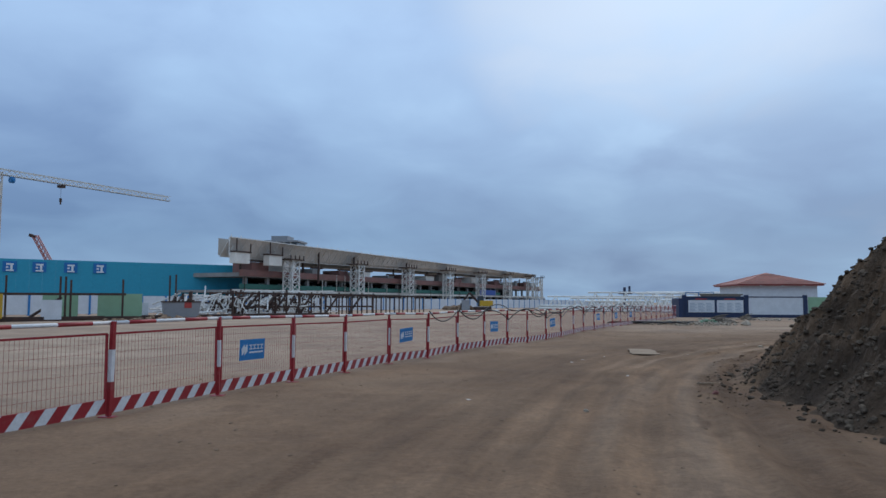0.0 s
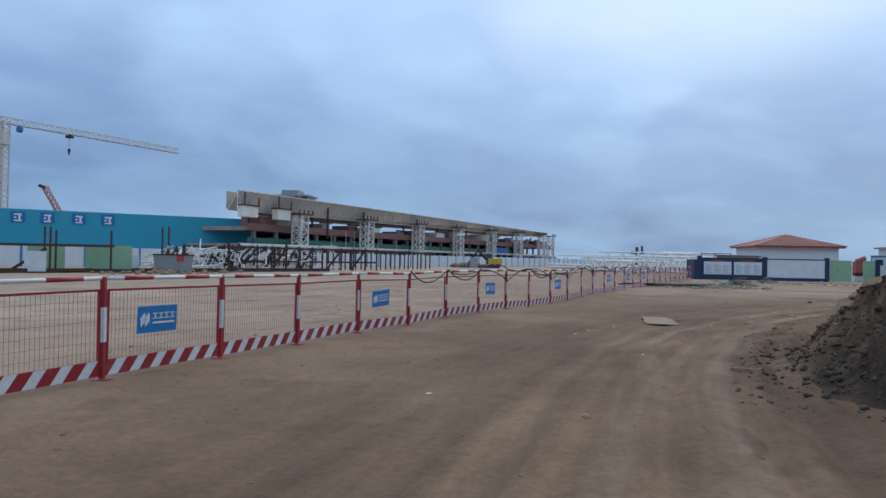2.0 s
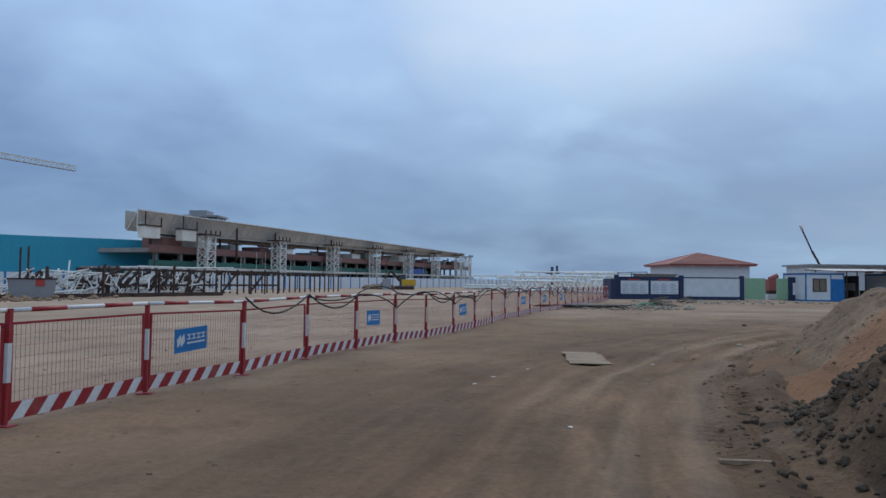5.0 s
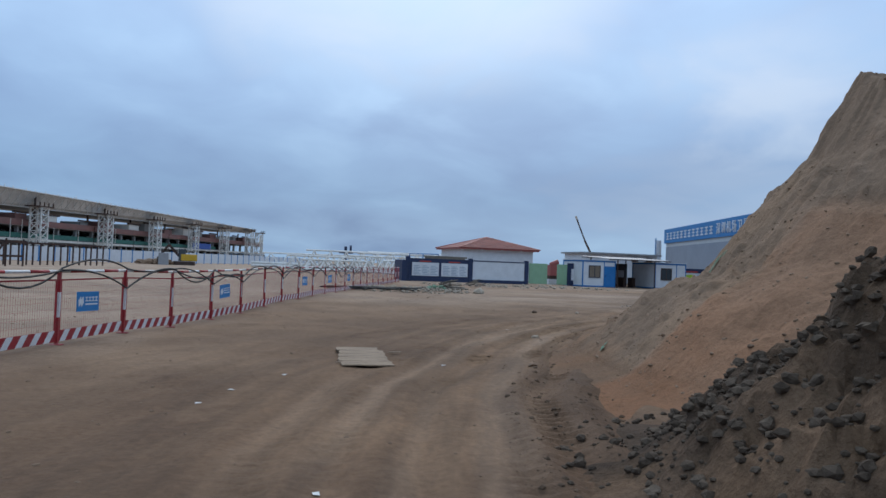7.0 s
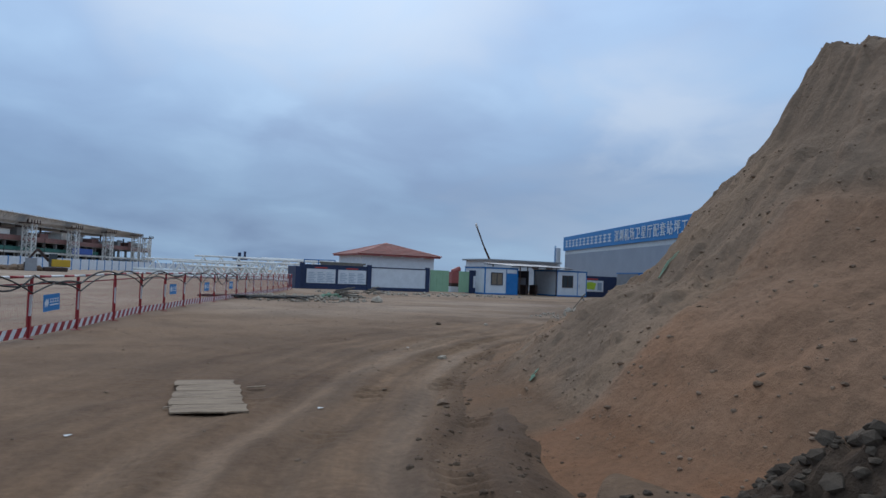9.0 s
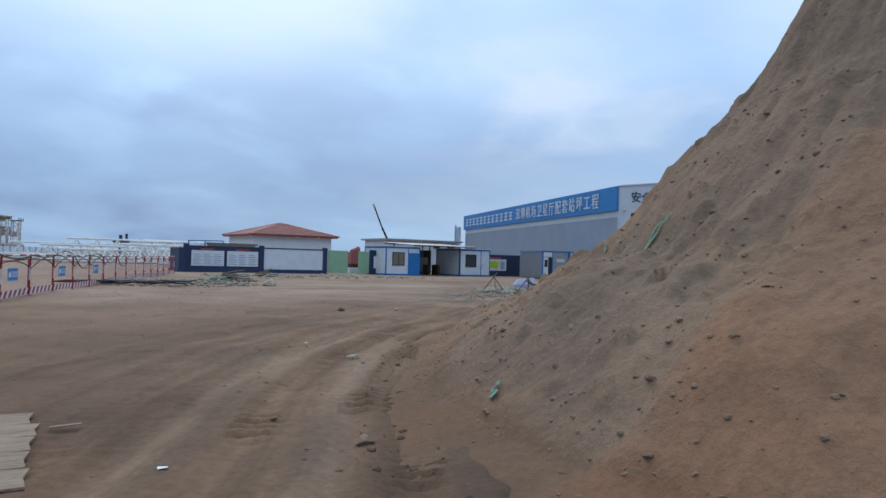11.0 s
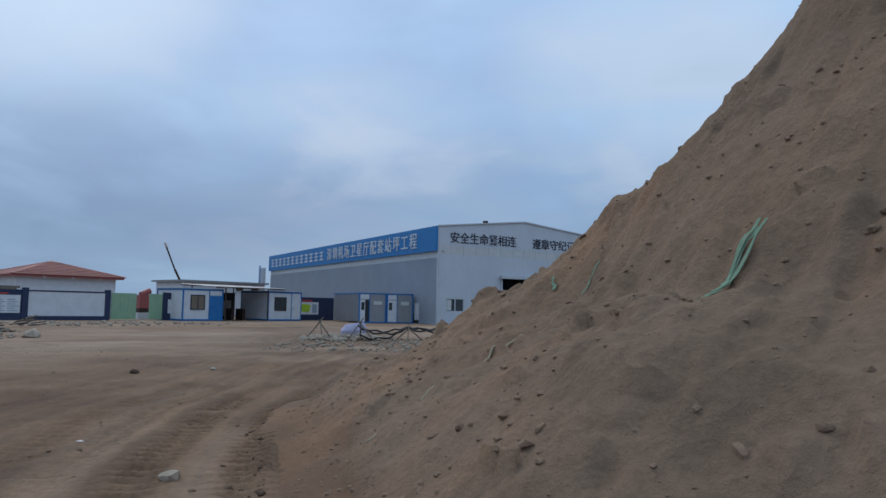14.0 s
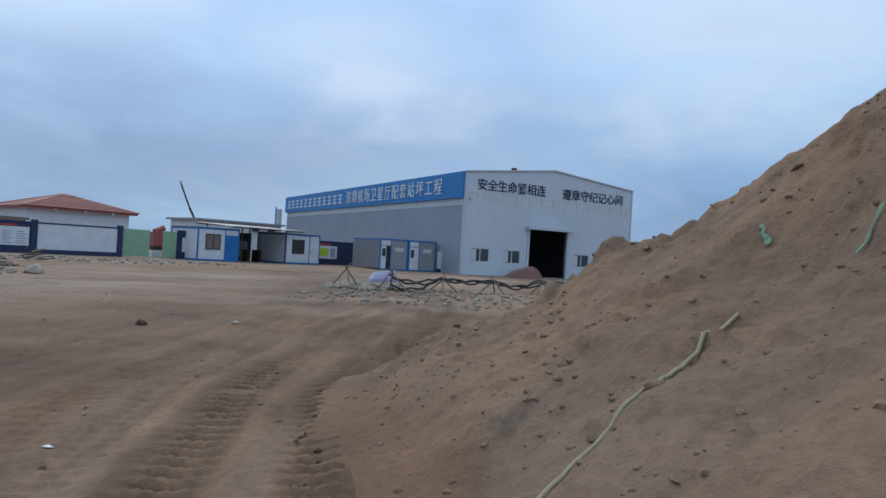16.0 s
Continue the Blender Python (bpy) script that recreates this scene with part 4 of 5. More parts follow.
def cabin(name, label, x0, x1, door_x, door_mat, curtain):
    ob = thing(name, label, "cabin", group="gatehouse cabins")
    y0, y1, h = 74.0, 78.2, 2.55
    part("body", Shape().box(x0 + 0.05, y0 + 0.05, 0.1, x1 - 0.05, y1 - 0.05, h - 0.1), M_PANEL, ob)
    fr = Shape()
    for x in (x0, x1 - 0.1):
        for y in (y0, y1 - 0.1):
            fr.box(x, y, 0, x + 0.1, y + 0.1, h)
    for y in (y0, y1 - 0.1):
        fr.box(x0 + 0.1, y + 0.003, 0.02, x1 - 0.1, y + 0.1, 0.14).box(x0 + 0.1, y + 0.003, h - 0.14, x1 - 0.1, y + 0.1, h - 0.003)
    for x in (x0, x1 - 0.1):
        fr.box(x + 0.003, y0 + 0.1, 0.02, x + 0.1, y1 - 0.1, 0.14).box(x + 0.003, y0 + 0.1, h - 0.14, x + 0.1, y1 - 0.1, h - 0.003)
    fr.box(door_x - 0.06, y0 + 0.01, 0.14, door_x, y0 + 0.1, h - 0.14)
    part("frame", fr, M_BLUE, ob, "bright blue steel frame")
    part("roof", Shape().box(x0 - 0.05, y0 - 0.05, h, x1 + 0.05, y1 + 0.05, h + 0.06), M_TRIM, ob)
    wx = x0 + 0.75
    w = part("window", Shape().box(wx, y0 + 0.02, 0.95, wx + 1.1, y0 + 0.045, 2.0), M_CURTAIN if curtain else M_GLASS, ob)
    sash = Shape()
    for a, b2, c, d in ((wx - 0.07, 0.88, wx, 2.07), (wx + 1.1, 0.88, wx + 1.17, 2.07), (wx, 0.88, wx + 1.1, 0.95), (wx, 2.0, wx + 1.1, 2.07), (wx + 0.52, 0.95, wx + 0.58, 2.0)):
        sash.box(a, y0 - 0.01, b2, c, y0 + 0.047, d)
    part("window_frame", sash, M_STEEL if not curtain else M_TEXT_DARK, w)
    d = part("door", Shape().box(door_x, y0 + 0.01, 0.14, x1 - 0.1, y0 + 0.046, 2.02), door_mat, ob)
    part("fanlight", Shape().box(door_x + 0.03, y0 + 0.012, 2.08, x1 - 0.13, y0 + 0.047, 2.4), M_PANEL, d)
    part("handle", Shape().box(door_x + 0.1, y0 - 0.03, 1.0, door_x + 0.14, y0 + 0.01, 1.15), M_STEEL, d)
    return ob


cabin("gate_cabin", "white cabin with blue frame, curtained window and blue door", 36.2, 39.75, 38.55, M_BLUE, True)
cabin("gate_cabin", "white cabin with blue frame, dark window and white door", 44.1, 47.65, 46.6, M_PANEL, False)
canopy = thing("gate_canopy", "grey corrugated canopy between the two gate cabins", "canopy")
top = Shape()
for i in range(34):
    x = 38.9 + i * 0.2
    top.quad_ring([[(x, 73.7, 2.78), (x + 0.12, 73.7, 2.81), (x + 0.2, 73.7, 2.78), (x + 0.12, 73.7, 2.75)], [(x, 79.5, 3.05), (x + 0.12, 79.5, 3.08), (x + 0.2, 79.5, 3.05), (x + 0.12, 79.5, 3.02)]])
part("roof_sheet", top, M_CONTAINER, canopy)
for y, z in ((73.75, 2.7), (79.4, 2.95)):
    part("edge_bar", Shape().beam((38.9, y, z), (45.7, y, z), 0.07), M_STEEL, canopy)
for x in (39.9, 44.0):
    part("post", Shape().beam((x, 73.9, 0), (x, 73.9, 2.7), 0.08), M_STEEL, canopy)
    part("post", Shape().beam((x, 79.3, 0), (x, 79.3, 2.95), 0.08), M_STEEL, canopy)
shade = thing("turnstile_shelter", "shelter wall with grey panels, coloured dark for the canopy's shade", "shelter")
# back wall is near black: the shade under the canopy put into its colour
part("back_wall", Shape().box(39.9, 79.0, 0, 44.0, 79.15, 2.4), M_DARK, shade)
for x in (40.2, 42.2):
    part("grey_panel", Shape().box(x, 78.95, 0.3, x + 1.4, 78.997, 1.7), M_CONTAINER, shade)
for x in (40.9, 42.0, 43.1):
    part("barrier_box", Shape().box(x, 76.3, 0, x + 0.25, 77.4, 1.0), M_STEEL, shade)
lowb = thing("low_office", "long low white office with a flat grey roof", "building")
part("wall", Shape().box(47.6, 95, 0, 58, 101, 3.75), M_PANEL, lowb)
part("roof", Shape().box(47.2, 94.5, 3.75, 58.4, 101.4, 3.95), M_CONTAINER, lowb)
for x in (54.2, 56.3):
    part("air_unit", Shape().box(x, 94.7, 2.95, x + 0.8, 94.98, 3.45), M_STEEL, lowb)

# ---- warehouse ----
SHED = pose(52.2, 61.7, 0, 0, 0, -18.8)
shed = thing("warehouse", "grey clad steel warehouse with a blue lettered parapet", "warehouse", SHED)
W, L, EAVE, RIDGE = 17.7, 48.8, 8.25, 9.15
OPEN = [(0.9, 2.6, 1.1, 2.2), (4.0, 5.65, 1.1, 2.2), (6.5, 10.45, 0, 4.05), (11.3, 13.0, 1.1, 2.2), (14.3, 15.9, 1.1, 2.2)]
xs = sorted({0, W, *[o[0] for o in OPEN], *[o[1] for o in OPEN]})
for a, b in zip(xs, xs[1:]):
    o = next((o for o in OPEN if o[0] <= a + 1e-6 and b <= o[1] + 1e-6), None)
    if o:
        if o[2] > 0:
            part("wall_panel", Shape().box(a, 0, 0, b, 0.2, o[2]), M_GABLE, shed)
        part("wall_panel", Shape().box(a, 0, o[3], b, 0.2, 5.95), M_GABLE, shed)
    else:
        part("wall_panel", Shape().box(a, 0, 0, b, 0.2, 5.95), M_GABLE, shed)
part("gable", Shape().prism([(0, 6.65), (W, 6.65), (W, EAVE), (W / 2, RIDGE), (0, EAVE)], 0, 0.2), M_GABLE, shed)
strip = part("light_strip", Shape().box(0, 0.02, 5.95, W, 0.18, 6.65), M_STRIP, shed, "pale translucent light strip")
for i in range(1, 14):
    part("strip_rib", Shape().box(i * W / 14 - 0.05, -0.02, 5.95, i * W / 14 + 0.05, 0.017, 6.65), M_GABLE, strip)
ribs = Shape()
for i in range(60):
    x = 0.15 + i * 0.293
    o = next((o for o in OPEN if o[0] - 0.12 < x < o[1] + 0.12), None)
    if o is None:
        ribs.box(x, -0.009, 0.1, x + 0.03, -0.001, 5.93)
    else:
        ribs.box(x, -0.009, o[3] + 0.2, x + 0.03, -0.001, 5.93)
part("cladding_ribs", ribs, M_GABLE, shed)
part("side_wall", Shape().box(0, 0.2, 0, 0.2, L, 5.6), M_GREY, shed, "side cladding coloured darker than the gable")
part("side_strip", Shape().box(0.02, 0.2, 5.6, 0.18, L, 6.15), M_STRIP, shed)
side_ribs = Shape()
for i in range(120):
    side_ribs.box(-0.009, 0.3 + i * 0.4, 0.1, -0.001, 0.34 + i * 0.4, 5.58)
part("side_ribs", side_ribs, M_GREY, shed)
par = part("parapet", Shape().box(-0.25, -0.02, 6.15, 0.0, L + 0.2, EAVE), M_BLUE_SIGN, shed, "blue parapet board with white lettering")
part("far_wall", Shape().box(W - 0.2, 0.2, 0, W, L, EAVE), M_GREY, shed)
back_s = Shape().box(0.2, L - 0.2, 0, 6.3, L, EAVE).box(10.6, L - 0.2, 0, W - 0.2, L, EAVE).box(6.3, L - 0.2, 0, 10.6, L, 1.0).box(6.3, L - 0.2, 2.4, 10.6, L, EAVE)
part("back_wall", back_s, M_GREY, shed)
part("roof", Shape().quad_ring([[(-0.1, -0.1, EAVE), (W / 2, -0.1, RIDGE), (W + 0.1, -0.1, EAVE), (W / 2, -0.1, RIDGE + 0.12)], [(-0.1, L, EAVE), (W / 2, L, RIDGE), (W + 0.1, L, EAVE), (W / 2, L, RIDGE + 0.12)]]), M_TRIM, shed)
for x in (-0.04, W - 0.12):
    part("corner_trim", Shape().box(x, -0.04, 0, x + 0.16, -0.002, EAVE), M_TRIM, shed)
part("verge_trim", Shape().beam((-0.1, -0.06, EAVE + 0.03), (W / 2, -0.06, RIDGE + 0.08), 0.1).beam((W / 2, -0.06, RIDGE + 0.08), (W + 0.1, -0.06, EAVE + 0.03), 0.1), M_TRIM, shed)
part("ridge_vent", Shape().beam((6.6, 3, 8.9), (6.6, 3, 9.45), 0.5, n=10), M_STEEL, shed)
door = part("door_frame", Shape().box(6.3, -0.08, 0, 6.5, 0.22, 4.05).box(10.45, -0.08, 0, 10.65, 0.22, 4.05).box(6.1, -0.5, 4.05, 10.8, 0.22, 4.3), M_TRIM, shed, "pale frame and hood of the open roller door")
for o in OPEN:
    if o[2] > 0:
        w = part("window", Shape().box(o[0], 0.08, o[2], o[1], 0.11, o[3]), M_GLASS, shed)
        fr = Shape()
        mid = (o[0] + o[1]) / 2
        for a, b in ((o[0], o[0] + 0.06), (mid - 0.04, mid + 0.04), (o[1] - 0.06, o[1])):
            fr.box(a, 0.02, o[2], b, 0.077, o[3])
        fr.box(o[0] + 0.06, 0.025, o[2], mid - 0.04, 0.075, o[2] + 0.06).box(o[0] + 0.06, 0.025, o[3] - 0.06, mid - 0.04, 0.075, o[3]).box(mid + 0.04, 0.025, o[2], o[1] - 0.06, 0.075, o[2] + 0.06).box(mid + 0.04, 0.025, o[3] - 0.06, o[1] - 0.06, 0.075, o[3])
        part("window_frame", fr, M_TRIM, w)
        # pale panel over part of the left pane
        part("blind", Shape().box(o[0] + 0.1, 0.06, o[2] + 0.1, o[0] + 0.5, 0.075, o[3] - 0.1), M_STRIP, w, "pale panel in one half of the window")
part("slab", Shape().box(-0.3, -0.6, -0.1, W + 0.3, L, 0.03), M_CONCRETE, shed)
part("lamp", Shape().beam((0.5, -0.3, 6.2), (0.5, 0, 6.2), 0.2, n=8), M_STRIP, shed)
lettering("slogan", "安全生命紧相连", 1.0, 0.02, M_TEXT_DARK, shed, pose(1.1, -0.03, 7.0, 90), 0.95, 0.006)
lettering("slogan", "遵章守纪记心间", 1.0, 0.02, M_TEXT_DARK, shed, pose(9.7, -0.03, 6.95, 90), 0.97, 0.006)
lettering("banner_text", "深圳机场卫星厅配套站坪工程", 1.5, 0.03, M_TEXT_WHITE, par, pose(-0.29, 25.6, 6.65, 90, 0, -90), 1.31)
for i in range(12):
    y = 47.6 - i * 1.78
    part("banner_mark", Shape().box(-0.3, y - 1.1, 6.65, -0.255, y, 6.83).box(-0.3, y - 1.1, 7.5, -0.255, y, 7.66).box(-0.3, y - 0.65, 6.83, -0.255, y - 0.45, 7.5).box(-0.3, y - 1.1, 7.1, -0.255, y - 0.65, 7.22).box(-0.3, y - 0.45, 7.1, -0.255, y, 7.22), M_TEXT_WHITE, par)
tank = thing("vertical_tank", "white vertical tank beside the far end of the warehouse", "tank", SHED)
part("shell", Shape().beam((-0.9, L + 1, 0), (-0.9, L + 1, 6.6), 0.9, n=16), M_PANEL, tank, smooth=False)
part("ladder", Shape().beam((-1.5, L, 0.2), (-1.5, L, 6.9), 0.07).beam((-1.5, L + 0.5, 0.2), (-1.5, L + 0.5, 6.9), 0.07), M_BLUE_SIGN, tank)
pile = single("tarpaulin_pile", Shape().quad_ring([[(3.6, -1.6, 0.02), (6.9, -1.7, 0.02), (6.8, -0.7, 0.02), (3.7, -0.8, 0.02)], [(4.2, -1.5, 0.45), (6.5, -1.5, 0.7), (6.4, -0.9, 0.72), (4.3, -0.9, 0.5)], [(4.9, -1.3, 0.62), (6.1, -1.3, 0.95), (6.0, -1.0, 0.95), (5.0, -1.0, 0.7)]]), M_FORMWORK, "dark brown tarpaulin over a pile by the warehouse", "tarpaulin", SHED)
heap2 = single("sand_pile", Shape().lump((9.4, 4.5, 0.2), 1.6, random.Random(3), 0.6), M_SAND, "sand pile inside the warehouse doorway", "sand pile", SHED)

# ---- grey containers beside the warehouse ----
BOXES = pose(48.2, 66.9, 0, 0, 0, -18.8)


def container(i):
    ob = thing("site_container", "grey site container with blue corner frame and white door", "container", BOXES @ pose(i * 2.57, 0, 0), "grey containers")
    part("body", Shape().box(0.05, 0.05, 0.1, 2.47, 6, 2.5), M_CONTAINER, ob)
    rb = Shape()
    for j in range(28):
        rb.box(0.015, 0.3 + j * 0.2, 0.15, 0.047, 0.4 + j * 0.2, 2.45)
    part("side_ribs", rb, M_CONTAINER, ob)
    fr = Shape().box(0, 0, 0, 0.1, 0.1, 2.55).box(2.42, 0, 0, 2.52, 0.1, 2.55).box(0.1, 0.004, 2.44, 2.42, 0.1, 2.546).box(0.1, 0.004, 0.02, 2.42, 0.1, 0.12).box(0.93, 0.01, 0.12, 1.0, 0.1, 2.44).box(0.004, 0.1, 2.44, 0.1, 6, 2.546)
    part("frame", fr, M_BLUE, ob, "blue frame")
    d = part("door", Shape().box(0.1, 0.02, 0.12, 0.93 if i else 0.55, 0.048, 1.95), M_PANEL, ob)
    part("glazing", Shape().box(0.2, 0.012, 1.1, 0.5, 0.018, 1.75), M_GLASS, d)
    part("fanlight", Shape().box(0.12, 0.02, 2.02, 0.92, 0.048, 2.4), M_PANEL, d)
    if not i:
        # body has no opening; a near-black panel paints the doorway's inner shade
        part("doorway", Shape().box(0.55, 0.03, 0.12, 0.93, 0.048, 1.95), M_DARK, ob, "near-black panel coloured as the shade of an open doorway")
    part("grille", Shape().box(1.35, 0.02, 1.55, 2.1, 0.048, 1.85), M_STRIP, ob)
    return ob


container(0), container(1)
cab = thing("white_cabinet", "white switch cabinet beside the warehouse corner", "cabinet", BOXES @ pose(5.25, -0.4, 0))
part("body", Shape().box(0, 0, 0.3, 1.0, 0.5, 1.75), M_PANEL, cab)
part("plinth", Shape().box(0.05, 0.05, 0, 0.95, 0.45, 0.3), M_DARK, cab)
part("door_line", Shape().box(0.49, -0.008, 0.35, 0.51, -0.001, 1.7), M_STEEL, cab)

# ---- cable barrier on timber tripods, rubble beside it ----
tri = [(26.2, 44.6), (26.6, 42.6), (28.9, 42.2), (30.9, 41.4), (33.6, 41.0), (36.6, 40.4)]
for i, (x, y) in enumerate(tri):
    t = thing("timber_tripod", "rough timber tripod carrying black cables", "tripod", pose(x, y, one(ground_height, x, y), 0, 0, 50 * i), "cable tripods")
    for a in (0, 120, 240):
        c, s = math.cos(radians(a)), math.sin(radians(a))
        part("leg", Shape().beam((0.65 * c, 0.65 * s, -0.03), (-0.12 * c, -0.12 * s, (0.8 if i < 2 else 0.56) + 0.12 * (a == 120)), 0.055, n=6), M_TIMBER, t)
for k in range(3):
    pts = []
    for i, ((ax, ay), (bx, by)) in enumerate(zip(tri[1:], tri[2:])):
        for j in range(8):
            t = j / 8
            sag = (0.55, 0.35, 0.75, 0.2)[(i + k * 2) % 4]
            pts.append((ax + (bx - ax) * t, ay + (by - ay) * t + 0.08 * k, 0.50 + 0.04 * k - sag * 4 * t * (1 - t) * 0.36 + 0.05 * math.sin(j * 2.1 + i * 1.7 + k) - (0.3 if k == 1 and i < 1 else 0) * (1 - t)))
    single("ground_cable", Shape().path(pts, 0.035, 6), M_CABLE, "thick black power cable slung between tripods", "cable", group="cables on tripods", smooth=True)
sack = single("lilac_sack", Shape().quad_ring([[(-0.5, -0.25, 0), (0.5, -0.25, 0), (0.5, 0.25, 0), (-0.5, 0.25, 0)], [(-0.55, -0.3, 0.25), (0.5, -0.3, 0.3), (0.55, 0.3, 0.3), (-0.5, 0.3, 0.25)], [(-0.35, -0.12, 0.5), (0.4, -0.15, 0.62), (0.4, 0.15, 0.6), (-0.35, 0.12, 0.5)]]), M_SACK, "lilac woven sack lying on the rubble", "sack", pose(28.0, 44.6, 0.1, 0, 0, -25))


def rubble(label, cx, cy, rx, ry, count, size, mat, seed):
    r, s, spots = random.Random(seed), Shape(), []
    for _ in range(count):
        a, d = r.uniform(0, math.tau), r.random() ** 0.6
        spots.append((cx + rx * d * math.cos(a), cy + ry * d * math.sin(a), d))
    base = ground_height(np.array([p[0] for p in spots]), np.array([p[1] for p in spots]))
    for (x, y, d), z in zip(spots, base):
        q = size * (0.25 + 0.75 * r.random() ** 3)
        s.lump((x, y, float(z) + q * 0.25 + max(0, 1 - d) * size * 0.8 * r.random()), q, r, 0.65)
    single("rubble_pile", s, mat, label, "rubble", group="rubble piles", kind="stuff")


rubble("pale broken concrete rubble round the tripods", 27.3, 44.3, 2.2, 1.6, 230, 0.24, M_STONE, 5)
rubble("pale stones scattered below the cable barrier", 26.5, 39.5, 6.0, 4.0, 600, 0.11, M_STONE, 6)
rubble("pale rubble strip at the fence's end", 13.2, 53.0, 4.2, 4.5, 520, 0.17, M_STONE, 7)
rubble("broken concrete beside the site wall", 17.2, 56.5, 1.8, 1.3, 110, 0.26, M_STONE, 8)
rubble("pale stones strewn before the gate", 27, 66, 9.0, 5.0, 260, 0.18, M_STONE, 9)
brush = thing("timber_scraps", "tangle of dark timber scraps and wire on rubble", "timber scraps", pose(17.1, 55.0, 0.16))
r2 = random.Random(12)
for i in range(16):
    a, l = r2.uniform(-0.5, 0.9), r2.uniform(0.5, 1.2)
    x, y, z = r2.uniform(-0.6, 0.6), r2.uniform(-0.4, 0.4), r2.uniform(0, 0.35)
    part("scrap", Shape().beam((x - l / 2 * math.cos(a), y, z), (x + l / 2 * math.cos(a), y + r2.uniform(-0.4, 0.4), z + l * 0.3 * abs(math.sin(a))), 0.045), M_TIMBER if i % 3 else M_CABLE, brush)
brush2 = copy_thing(brush, pose(21.0, 61.5, 0.12, 0, 0, 25))
coil = single("cable_coil", Shape().path([(9.2 + 1.2 * math.sin(i * 0.9) + i * 0.09, 50.2 + 0.5 * math.cos(i * 1.3), 0.1 + 0.12 * abs(math.sin(i * 0.7))) for i in range(44)], 0.035, 6), M_CABLE, "black cable lying in loops on the ground", "cable", smooth=True)

# ---- terminal under construction ----
TERM = pose(-73.0, 244.5, 0, 0, 0, math.degrees(math.atan2(0.935, 0.354)))
term = thing("terminal_shell", "unfinished terminal with steel roof frame and raw concrete floors", "building", TERM)
# local x runs along the front, local y away from the site
A, B, DEEP = -29.0, 268.0, 30.0


def roof_top(x):
    return 21.2 - 1.5 * (x - A) / (B - A)


def roof_bottom(x):
    return 15.2 + 1.9 * (x - A) / (B - A)


n = 74
skin = Shape()
skin.quad_ring([[(x, 4.5, roof_bottom(x) + 0.5), (x + back, DEEP, roof_bottom(x) + 0.4), (x + back, DEEP, roof_top(x)), (x, 4.5, roof_top(x) - 0.2)] for x, back in ((A, 62), (B, 0))])
part("roof_deck", skin, M_ROOFSHEET, term)
part("sloping_soffit", Shape().quad_ring([[(x, 0.1, roof_top(x) - 0.1), (x, 4.1, roof_bottom(x) + 0.1), (x, 4.3, roof_bottom(x) + 0.2), (x, 0.3, roof_top(x))] for x in (A + 0.5, B - 0.5)]), M_SOFFIT, term, "pale sheeted soffit sloping up to the roof edge")
lat = Shape()
for i in range(n + 1):
    x = A + (B - A) * i / n
    x2 = A + (B - A) * (i + 1) / n
    # chords and braces lie just proud of the sloping soffit
    lat.beam((x, -0.15, roof_top(x)), (x, 3.85, roof_bottom(x)), 0.12, n=4)
    if i < n:
        mid, mid2 = (roof_top(x) + roof_bottom(x)) / 2, (roof_top(x2) + roof_bottom(x2)) / 2
        lat.beam((x, -0.15, roof_top(x)), (x2, -0.15, roof_top(x2)), 0.3, n=4)
        lat.beam((x, 3.8, roof_bottom(x)), (x2, 3.8, roof_bottom(x2)), 0.16, n=4)
        lat.beam((x, -0.15, roof_top(x)), (x2, 1.85, mid2), 0.12, n=4).beam((x, 1.85, mid), (x2, 3.85, roof_bottom(x2)), 0.12, n=4)
for j in range(3):
    y, y2, xa, xb = j * 2.6, (j + 1) * 2.6, A + j * 5.4, A + (j + 1) * 5.4
    lat.beam((xa, y, roof_bottom(A)), (xb, y2, roof_top(A)), 0.2).beam((xa, y, roof_top(A)), (xb, y2, roof_bottom(A)), 0.2).beam((xa, y, roof_bottom(A)), (xa, y, roof_top(A)), 0.22)
part("space_frame", lat, M_PIPE, term, "pale primed steel space frame")
rng2 = random.Random(8)
for i in range(60):
    x = A + (B - A) * (i + rng2.random()) / 60
    part("edge_post", Shape().beam((x, 0.3, roof_top(x)), (x, 0.3, roof_top(x) + rng2.uniform(0.4, 1.0)), 0.12), M_FRAME, term)
part("upper_floor", Shape().box(A + 8, 3, 9.3, B + 22, DEEP - 3, 10.6), M_CONCRETE, term)
part("formwork_edge", Shape().box(A + 8, 2.6, 9.5, B + 22, 2.97, 11.6), M_FORMWORK, term, "red brown formwork along the floor edge")
part("lower_floor", Shape().box(A + 4, 3, 4.2, B + 28, DEEP - 3, 5.0), M_CONCRETE, term)
part("netting", Shape().box(A + 8, 2.7, 5.4, B - 60, 2.95, 7.0), M_NET, term, "green safety netting")
part("edge_beam", Shape().box(A + 4, 2.6, 4.4, B + 28, 2.97, 5.2), M_FRAME, term, "pale edge beam of the lower floor")
part("blue_tarpaulin", Shape().box(176, 2.3, 5.2, 200, 2.58, 8.2), M_TARP, term, "blue tarpaulin")
# near-black sheet colours in the shade behind the open floors
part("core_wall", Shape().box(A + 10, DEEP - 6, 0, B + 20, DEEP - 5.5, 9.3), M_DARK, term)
for i in range(27):
    x = A + 12 + i * 11.2
    part("column", Shape().box(x, 4, 0, x + 1.1, 5.1, 9.3), M_CONCRETE, term)
    if i % 3 == 0:
        part("upper_column", Shape().beam((x, 6, 10.6), (x, 6, 16.2), 0.8, n=8), M_STEEL, term)
